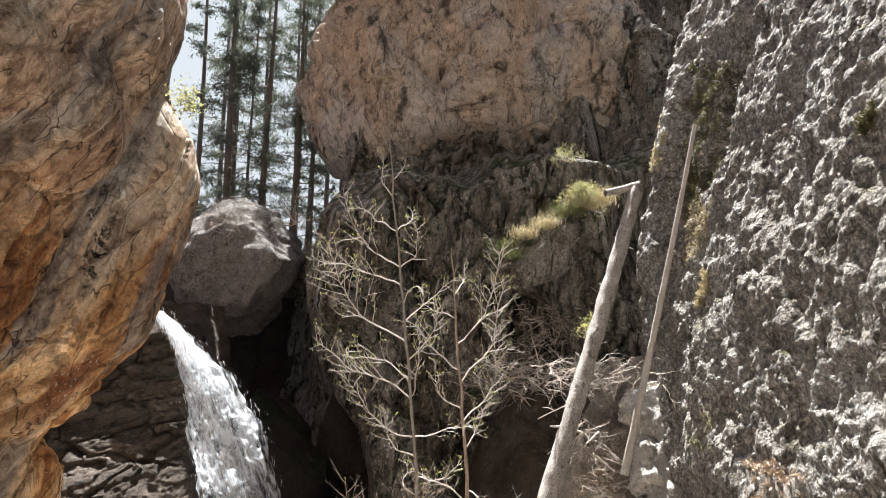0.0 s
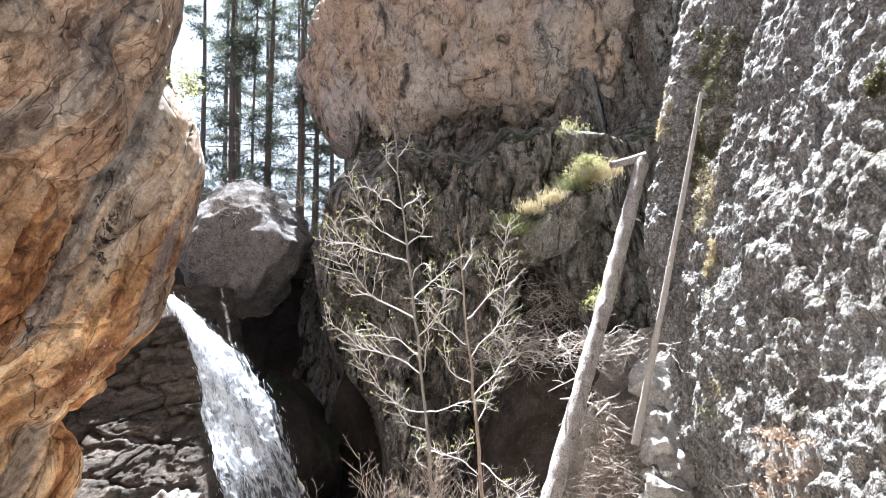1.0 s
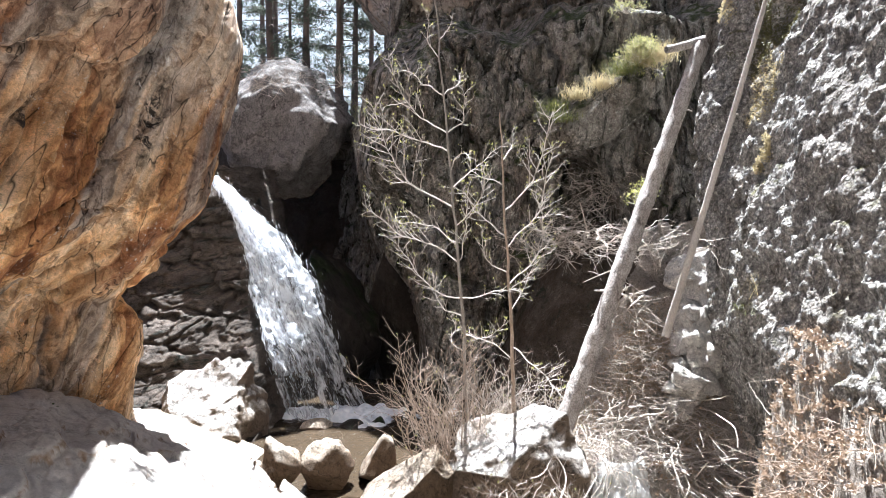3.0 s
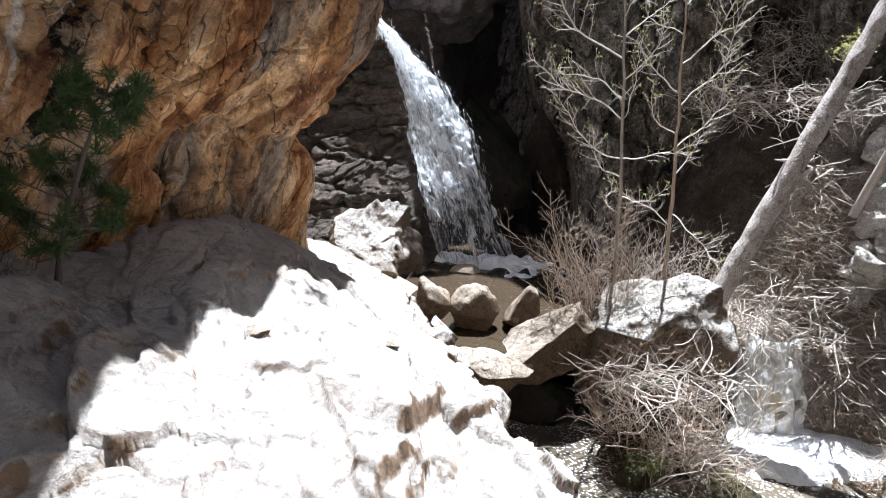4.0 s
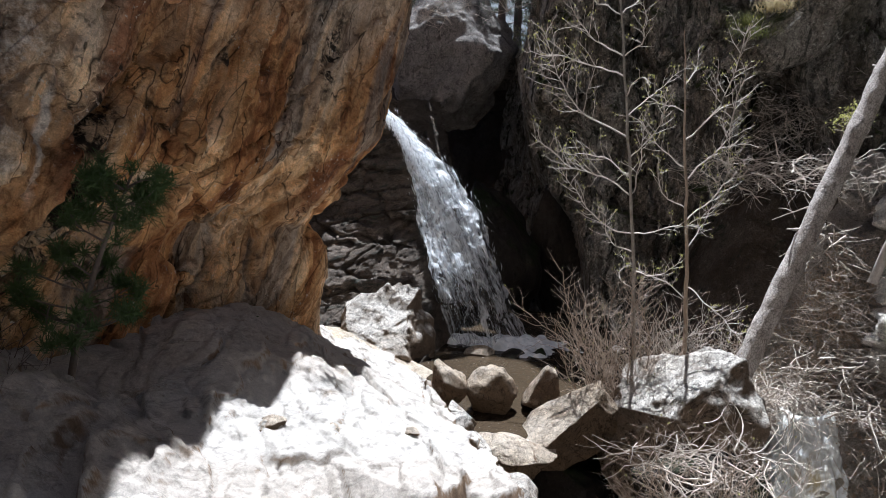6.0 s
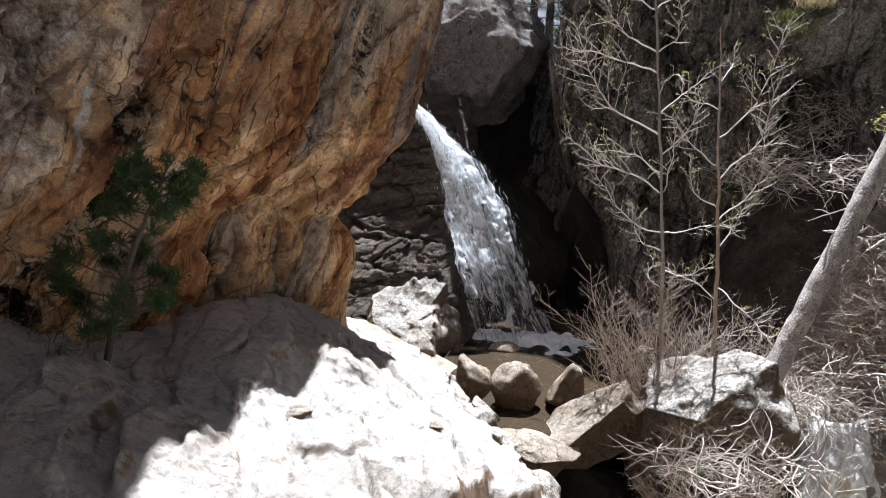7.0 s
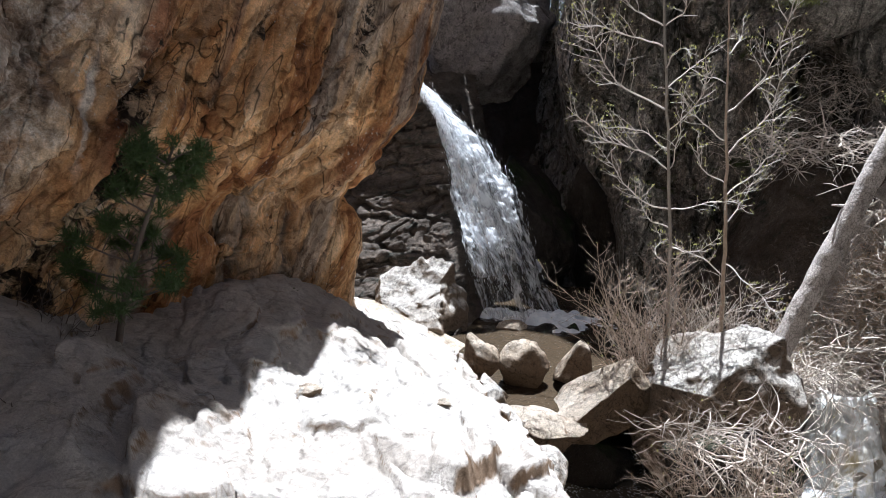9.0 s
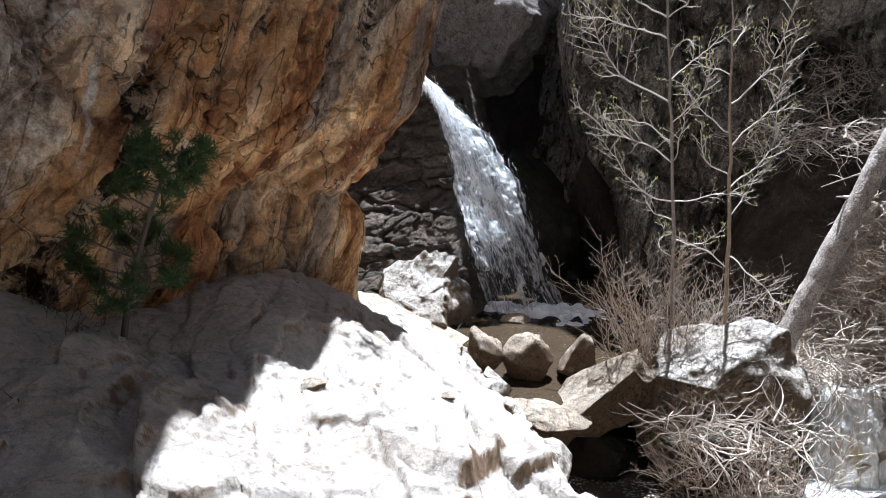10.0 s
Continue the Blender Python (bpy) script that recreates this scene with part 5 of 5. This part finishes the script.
def tangle(label, at, size, count, seed, bark, length=(0.3, 1.1), droop=0.0, r=0.009, follow=None, flat=0.35, bend=0.16, name="brush_pile"):
    """Dead sticks lying over one another; follow: a height that they lie on."""
    rng = np.random.default_rng(seed)
    ob = thing(name, label, "brush", at)
    store, sticks = [], []
    for k in range(count):
        q = rng.normal(0, 0.45, 3).clip(-1, 1) * np.array(size) + np.array(at)
        if follow:
            q[2] = follow(q[0], q[1]) + abs(rng.normal(0, size[2]))
        a = rng.uniform(0, 2 * np.pi)
        way = np.array([math.cos(a), math.sin(a), rng.normal(0, flat) - droop])
        line = wander(rng, q, way, rng.uniform(*length), 8, bend, -0.02)
        rr = r * rng.uniform(0.4, 1.5)
        own = [(line, rr, rr * 0.4)]
        for _ in range(rng.integers(0, 3)):
            j = rng.integers(1, 6)
            own.append((wander(rng, line[j], line[j + 1] - line[j] + rng.normal(0, 0.06, 3), rng.uniform(0.1, 0.4), 4, 0.24), rr * 0.6, rr * 0.25))
        if k % max(1, count // 12) == 0:
            sticks.append([(p, u * 1.7, w * 1.7) for p, u, w in own])
        else:
            store += own
    for own in sticks:
        placed("branch", mesh_of("branch", *tubes(own, 5), bark), ob)
    placed("brushwood", mesh_of("brushwood", *tubes(store, 3), bark), ob)["kind"] = "stuff"
    return ob


def height_of(x, y):
    return float(bank_at(x, y))


bare_shrub("dense tan stems of a bare willow at the pool's edge", (-0.6, 10.65, 0.0), 46, 2.7, 0.28, 61, REED, (0.02, 0), 0.9, 0.08, wide=0.4, r=0.011)
bare_shrub("bare grey-brown shrub below the alders", (0.0, 10.9, 0.1), 34, 2.2, 0.6, 62, TWIG, (0.1, 0), 0.9, 0.05, wide=0.5, r=0.007)
bare_shrub("bare twiggy shrub on the soil bank", (0.9, 11.3, 0.3), 50, 1.5, 0.8, 63, TWIG, (0.1, 0), 0.9, 0.05, wide=0.5)
bare_shrub("thin dry stems in front of the pale boulder", (0.45, 8.55, -0.6), 50, 2.0, 0.9, 64, REED, (0, -0.1), 0.7, 0.1, wide=0.5)
bare_shrub("thin grey stems at the pale boulder's corner", (1.0, 8.5, -0.6), 28, 2.0, 0.9, 164, TWIG, (0.1, -0.1), 0.8, 0.05, wide=0.45)
bare_shrub("reddish dry twigs hanging over the stream", (-0.1, 8.75, -0.55), 70, 0.7, 1.0, 65, REED, (-0.35, -0.3), 0.7, wide=0.25)
tangle("bleached dead twigs drooping over the stream", (0.6, 8.5, 0.3), (1.1, 0.3, 0.6), 140, 66, TWIG, (0.4, 1.2), 0.3, 0.0085, bend=0.22)
tangle("tangled brown twigs under the pale boulder", (0.9, 8.55, -0.75), (1.0, 0.35, 0.4), 340, 67, REED, (0.3, 0.9), 0.1, 0.006)
tangle("bleached tangle of dead branches on the bank", (3.3, 11.4, 0.4), (0.8, 0.4, 0.2), 130, 68, TWIG, (0.4, 1.3), 0.2, 0.012, height_of)
tangle("bleached dead branches along the bank's foot", (3.4, 11.0, 0.4), (0.8, 0.25, 0.15), 90, 69, TWIG, (0.4, 1.4), 0.25, 0.012, height_of)
tangle("bleached driftwood heaped along the water's edge", (3.5, 11.05, -0.3), (0.8, 0.2, 0.45), 100, 78, TWIG, (0.5, 1.4), 0.0, 0.014, None, 0.2, 0.14)
tangle("pale dead twigs strewn over the litter slope", (3.0, 12.0, 1.0), (0.9, 0.7, 0.1), 380, 84, TWIG, (0.2, 0.9), 0.0, 0.008, height_of, 0.35, 0.24)
tangle("litter of twigs below the log", (2.2, 11.1, 1.0), (0.9, 0.6, 0.12), 280, 70, TWIG, (0.2, 0.9), 0.1, 0.009, height_of)
tangle("bleached dead branches heaped below the log", (1.75, 10.75, 0.8), (0.55, 0.45, 0.3), 150, 79, TWIG, (0.3, 1.0), 0.1, 0.010, height_of, 0.5, 0.24)
tangle("white dead twigs on the soil beside the log", (2.3, 11.1, 0.8), (0.7, 0.6, 0.25), 260, 80, TWIG, (0.25, 0.9), 0.0, 0.009, height_of, 0.5, 0.24)
tangle("grey root tangle behind the log", (2.6, 11.75, 3.1), (0.45, 0.3, 0.7), 26, 71, TWIG, (0.3, 1.0), 0.7, 0.010, None, 0.5)
tangle("pale brush caught behind the log", (3.0, 12.0, 4.1), (1.4, 0.4, 0.4), 80, 72, TWIG, (0.3, 1.1), 0.08, 0.007, None, 0.35, 0.26)
tangle("bleached brush on the back wall's ledge", (1.75, 13.9, 4.0), (1.4, 0.5, 0.55), 230, 73, TWIG, (0.35, 1.0), 0.05, 0.0075, None, 0.5, 0.26)
tangle("twigs scattered at the foot of the pale cliff", (3.85, 9.9, 2.6), (0.4, 1.0, 0.1), 260, 74, TWIG, (0.2, 0.8), 0.0, 0.007, height_of)
tangle("twigs scattered on the near bank", (3.8, 7.6, 2.6), (0.35, 1.4, 0.1), 420, 75, REED, (0.2, 0.8), 0.0, 0.007, height_of)
tangle("bleached dead brush draped on the chockstone", (-6.2, 17.8, 8.5), (1.2, 0.5, 0.45), 170, 76, TWIG, (0.3, 0.9), 0.35, 0.005, None, 0.3, 0.22)
tangle("dead twigs hanging below the ledge", (2.7, 15.6, 5.2), (1.0, 0.3, 0.9), 260, 77, TWIG, (0.2, 0.7), 0.3, 0.006, None, 0.5)


def leaf_heap(label, at, size, count, seed, skin, leaf=(0.03, 0.07), follow=None, name="leaf_litter", wide=0.6):
    rng = np.random.default_rng(seed)
    p = rng.normal(0, 0.45, (count, 3)).clip(-1.1, 1.1) * np.array(size) + np.array(at)
    if follow:
        p[:, 2] = follow(p[:, 0], p[:, 1]) + 0.015 + np.abs(rng.normal(0, size[2], count))
    v, f = blades(rng, p, np.array([0, 0, 0.25]), rng.uniform(*leaf, count), wide)
    ob = new(name, mesh_of(name, v - np.array(at), f, skin, False))
    ob.location = at
    return tagged(ob, label, "leaves", kind="stuff")


leaf_heap("brown dead leaves scattered over the bank", (3.4, 10.2, 1.0), (1.3, 1.6, 0.02), 7000, 81, LITTER, (0.03, 0.09), bank_at)
leaf_heap("pale brown leaf litter between the log and the steps", (3.0, 12.0, 1.0), (0.9, 0.8, 0.02), 5000, 84, LITTER, (0.03, 0.08), bank_at)
leaf_heap("brown dead leaves below the back wall", (1.2, 11.6, 0.8), (1.3, 0.9, 0.02), 4000, 82, LITTER, (0.03, 0.08), bank_at)
leaf_heap("brown dead leaves along the pale cliff's foot", (3.95, 8.4, 2.6), (0.55, 1.9, 0.02), 9000, 83, LITTER, (0.03, 0.08), bank_at)


def grass_tuft(label, at, count, height, spread, seed, skin, sag=0.25, name="grass_tuft", group=""):
    """A tuft of arching blades, three segments each."""
    rng = np.random.default_rng(seed)
    v, f, b = [], [], 0
    for _ in range(count):
        a = rng.uniform(0, 2 * np.pi)
        foot = rng.normal(0, spread * 0.4, 3) * np.array([1, 1, 0.25])
        d = np.array([math.cos(a) * 0.5, math.sin(a) * 0.5, 1.0]) + rng.normal(0, 0.2, 3)
        side = np.array([-math.sin(a), math.cos(a), 0]) * rng.uniform(0.003, 0.007)
        p, h = foot, height * rng.uniform(0.4, 1.1)
        for k in range(4):
            w = side * (1 - k / 3.4)
            v += [p - w, p + w]
            if k:
                f.append((b + 2 * k - 2, b + 2 * k - 1, b + 2 * k + 1, b + 2 * k))
            p = p + d / np.linalg.norm(d) * h / 3
            d = d + np.array([math.cos(a), math.sin(a), -1.4]) * sag
        b += 8
    ob = new(name, mesh_of(name, np.array(v), np.array(f), skin, False))
    ob.location = at
    return tagged(ob, label, "grass", group, "stuff")


boulder("mossy_ledge", "rock ledge with green moss and yellow grass on the back wall", (2.73, 15.5, 5.94), (3.5, 1.5, 1.5), 91, WALL, 8, 8, 4, (0, -28), bite=0.4)
for k, (x, y, z, n, h) in enumerate(((1.50, 14.98, 6.99, 312, 0.36), (2.00, 14.87, 7.26, 390, 0.42), (2.55, 14.87, 7.49, 429, 0.48), (3.05, 14.87, 7.76, 507, 0.54), (3.50, 14.98, 7.99, 507, 0.60), (3.89, 14.98, 8.15, 390, 0.54))):
    grass_tuft("dry yellow grass hanging from the mossy ledge", (x, y, z), n, h, 0.45, 92 + k, DRY_GRASS if k % 3 else GRASS, 0.3, group="grass on the ledge")
grass_tuft("green moss and grass on the ledge's lip", (1.61, 14.71, 6.76), 700, 0.16, 0.6, 99, GRASS, 0.5)
grass_tuft("green grass growing on the mossy stone", (1.5, 8.4, -1.0), 320, 0.14, 0.4, 100, GRASS, 0.4)
grass_tuft("grass trailing from the mossy stone", (0.45, 8.15, -0.8), 300, 0.3, 0.35, 101, GRASS, 0.7)
grass_tuft("dark moss clump with grass on the bank", (4.5, 10.49, 2.99), 500, 0.3, 0.45, 102, GRASS, 0.6)
grass_tuft("dry grass spiking from the bank", (4.45, 10.49, 3.24), 160, 0.55, 0.3, 103, DRY_GRASS, 0.1)

def moss_patch(label, at, reach, seed, skin, thick=0.03, count=4000):
    """Moss that clings to the pale cliff: short hanging blades on its surface, in a ragged patch."""
    rng = np.random.default_rng(seed)
    g = RIGHT_FACE[0].reshape(-1, 3)
    n = -np.abs(normals(RIGHT_FACE[0]).reshape(-1, 3)) * np.array([1, 0.3, -0.4])
    d = np.linalg.norm((g - np.array(at)) * np.array([0.6, 1, 1]), axis=1) / reach + 0.8 * fbm(g, 2.2, 5, seed)
    k = np.flatnonzero(d < 0.8)
    if not len(k):
        return
    k = rng.choice(k, count)
    p = g[k] + rng.normal(0, 0.02, (count, 3))
    v, f = blades(rng, p, n[k] + np.array([0, 0, -0.5]), rng.uniform(0.5, 1.5, count) * thick, 0.5)
    ob = new("moss_patch", mesh_of("moss_patch", v - np.array(at), f, skin, False))
    ob.location = at
    return tagged(ob, label, "moss", "moss on the pale cliff", "stuff")


for label, at, reach, seed, skin, thick, count in (
    ("golden moss patch on the pale cliff", (4.64, 11.10, 5.46), 0.42, 171, DRY_GRASS, 0.03, 2600),
    ("green moss hanging in the cliff's pocket", (4.97, 11.60, 8.60), 0.75, 172, CLIFF_MOSS, 0.04, 5200),
    ("green moss under the cliff's overhang", (5.10, 11.40, 9.60), 0.8, 173, CLIFF_MOSS, 0.04, 5200),
    ("dark moss below the cliff's pocket", (4.94, 12.10, 7.70), 0.5, 174, CLIFF_MOSS, 0.035, 2600),
    ("dry moss at the cliff's edge", (4.12, 13.00, 8.90), 0.6, 175, DRY_GRASS, 0.03, 2600),
    ("dry moss streak on the pale cliff", (4.77, 11.50, 6.90), 0.5, 176, DRY_GRASS, 0.03, 2400),
    ("green moss on the near cliff", (4.29, 6.70, 7.20), 0.35, 178, CLIFF_MOSS, 0.03, 1800),
):
    moss_patch(label, at, reach, seed, skin, thick, count)


def leafy_bush(label, at, size, stems, leaves, seed, skin, bark=TWIG):
    rng = np.random.default_rng(seed)
    ob = thing("leafy_bush", label, "shrub", at)
    store, tips = [], []
    for _ in range(stems):
        d = rng.normal(0, 0.6, 3) + np.array([0, 0, 0.9])
        branch_out(rng, wander(rng, at, d * np.array(size), np.linalg.norm(size) * rng.uniform(0.4, 0.8), 6, 0.15), 0.008, 1, store, tips, 0.8, 0.15)
    placed("branchwork", mesh_of("branchwork", *tubes(store, 3), bark), ob)
    p = np.array(tips)[rng.integers(0, len(tips), leaves)] + rng.normal(0, 0.05, (leaves, 3))
    v, f = blades(rng, p, np.array([0, 0, 0.3]), rng.uniform(0.03, 0.065, leaves), 0.6)
    placed("foliage", mesh_of("foliage", v, f, skin, False), ob)["kind"] = "stuff"
    return ob


leafy_bush("yellow-green leafing bush on the mossy ledge", (3.42, 14.80, 8.02), (0.5, 0.4, 0.6), 30, 2200, 121, YELLOW_LEAF)
leafy_bush("small yellow-green bush on the back wall", (3.22, 15.63, 9.37), (0.35, 0.3, 0.45), 12, 350, 122, YELLOW_LEAF)
leafy_bush("small dark bush at the dome's foot", (-4.1, 17.0, 8.0), (0.8, 0.6, 0.9), 20, 900, 123, FAR_NEEDLE)
leafy_bush("pale leafing bush at the foot of the back wall", (2.9, 12.2, 4.75), (0.4, 0.3, 0.5), 14, 350, 124, BUD)


# ---- pine sapling on the slab ----
def pine_sapling():
    rng = np.random.default_rng(131)
    at = np.array([-4.62, 3.55, 2.55])
    ob = thing("pine_sapling", "young green pine growing from the slab below the cliff", "tree", tuple(at))
    top = at + np.array([0.35, 0.55, 2.05])
    t = np.linspace(0, 1, 16)[:, None]
    trunk = at - np.array([0, 0, 0.15]) + (top - at) * np.concatenate([t**1.6, t**1.6, t], 1)
    placed("trunk", mesh_of("trunk", *tubes([(trunk, 0.035, 0.01)], 8), PINE_BARK), ob)
    limbs, tufts = [], []
    for k in range(26):
        h = rng.uniform(0.3, 1.0)
        p = trunk[int(h * 15)]
        a = rng.uniform(0, 2 * np.pi)
        way = np.array([math.cos(a) + 0.35, math.sin(a) + 0.1, 0.25])
        line = wander(rng, p, way, (0.75 - 0.45 * h) * rng.uniform(0.5, 1.1), 6, 0.12, 0.05)
        limbs.append((line, 0.011, 0.005))
        tufts += [line[-1], line[-2]]
        for _ in range(2):
            q = wander(rng, line[3], line[4] - line[3] + rng.normal(0, 0.06, 3), 0.2, 3, 0.15, 0.08)
            limbs.append((q, 0.006, 0.004))
            tufts.append(q[-1])
    placed("branchwork", mesh_of("branchwork", *tubes(limbs, 3), PINE_BARK), ob)["kind"] = "stuff"
    v, f, b = [], [], 0
    for c in tufts:
        for _ in range(70):
            d = rng.normal(0, 1, 3) + np.array([0, 0, 0.6])
            d /= np.linalg.norm(d)
            s = np.cross(d, rng.normal(0, 1, 3))
            s *= 0.0045 / np.linalg.norm(s)
            p = c + rng.normal(0, 0.025, 3)
            e = p + d * rng.uniform(0.06, 0.12)
            v += [p - s, p + s, e + s * 0.4, e - s * 0.4]
            f.append((b, b + 1, b + 2, b + 3))
            b += 4
    placed("needles", mesh_of("needles", np.array(v), np.array(f), NEEDLE, False), ob)["kind"] = "stuff"
    return ob


pine_sapling()
bare_shrub("dark twiggy bush at the foot of the cliff", (-5.0, 2.9, 2.5), 60, 1.1, 0.7, 132, PINE_BARK, (0.2, 0), 0.9, wide=0.3)
leafy_bush("small dark evergreen bush at the cliff's foot", (-5.0, 6.4, 2.0), (0.3, 0.3, 0.4), 12, 300, 133, NEEDLE, PINE_BARK)


# ---- wood above the fall ----
def conifer(at, height, r, seed, sparse=1.0):
    """A forest conifer: bare lower trunk, drooping limbs, flat sprays of needles."""
    rng = np.random.default_rng(seed)
    at = np.array(at, float)
    ob = thing("conifer", "tall dark forest conifer with thin drooping limbs", "tree", tuple(at), "wood above the fall")
    t = np.linspace(0, 1, 14)[:, None]
    trunk = at - np.array([0, 0, 0.5]) + np.concatenate([0.15 * np.sin(3 * t + seed), 0.15 * np.sin(2 * t), t * height], 1)
    placed("trunk", mesh_of("trunk", *tubes([(trunk, r, r * 0.25)], 10), PINE_BARK), ob)
    limbs, pts, outs = [], [], []
    for k in range(int(64 * sparse)):
        h = rng.uniform(0.08, 1.0)
        i = h * 13
        p = trunk[int(i)] + (trunk[min(int(i) + 1, 13)] - trunk[int(i)]) * (i - int(i))
        a = rng.uniform(0, 2 * np.pi)
        ln = (2.6 - 1.9 * h) * rng.uniform(0.5, 1.1)
        line = wander(rng, p, (math.cos(a), math.sin(a), 0.05), ln, 7, 0.09, -0.05)
        limbs.append((line, 0.03, 0.008))
        full = rng.random() < 0.55 + 0.5 * h
        for j in range(2, 8):
            for _ in range(2):
                q = wander(rng, line[j], rng.normal(0, 1, 3) * np.array([1, 1, 0.3]), rng.uniform(0.2, 0.55), 3, 0.2, -0.05)
                limbs.append((q, 0.008, 0.004))
                if full:
                    m = 14
                    pts.append(q[rng.integers(0, 4, m)] + rng.normal(0, 0.07, (m, 3)))
    placed("branchwork", mesh_of("branchwork", *tubes(limbs, 3), PINE_BARK), ob)["kind"] = "stuff"
    if pts:
        p = np.concatenate(pts)
        v, f = blades(rng, p, np.array([0, 0, -0.3]), rng.uniform(0.08, 0.2, len(p)), 0.28)
        placed("foliage", mesh_of("foliage", v, f, FAR_NEEDLE, False), ob)["kind"] = "stuff"
    return ob


for k, (x, y, h, r) in enumerate(((-8.9, 25.0, 15, 0.24), (-8.2, 25.6, 14, 0.11), (-7.4, 25.0, 16, 0.21), (-6.2, 25.0, 16, 0.17), (-5.9, 26.5, 15, 0.12), (-9.9, 28.0, 17, 0.2), (-9.2, 31.0, 18, 0.22), (-11.4, 33.0, 19, 0.25), (-7.4, 31.0, 18, 0.2), (-6.6, 30.0, 18, 0.2), (-11.2, 27.0, 17, 0.2), (-5.0, 29.0, 17, 0.18), (-8.8, 36.0, 21, 0.24), (-13.6, 37.0, 22, 0.25), (-7.2, 38.0, 21, 0.24))):
    conifer((x, y, 6.6 + 0.02 * y), h, r * 0.8, 141 + k, 0.85 if k < 5 else 0.6)
for k, (x, y) in enumerate(((-5.9, 20.5), (-7.3, 21.0), (-4.7, 21.5))):
    leafy_bush("yellow-green leafing undergrowth below the conifers", (x, y, 6.9), (0.9, 0.7, 1.6), 26, 1500, 160 + k, YELLOW_LEAF)
leaf_heap("bright green needles and leaves at the cliff's rim", (-3.95, 9.1, 8.35), (0.18, 0.4, 0.3), 400, 165, YELLOW_LEAF, (0.03, 0.07))
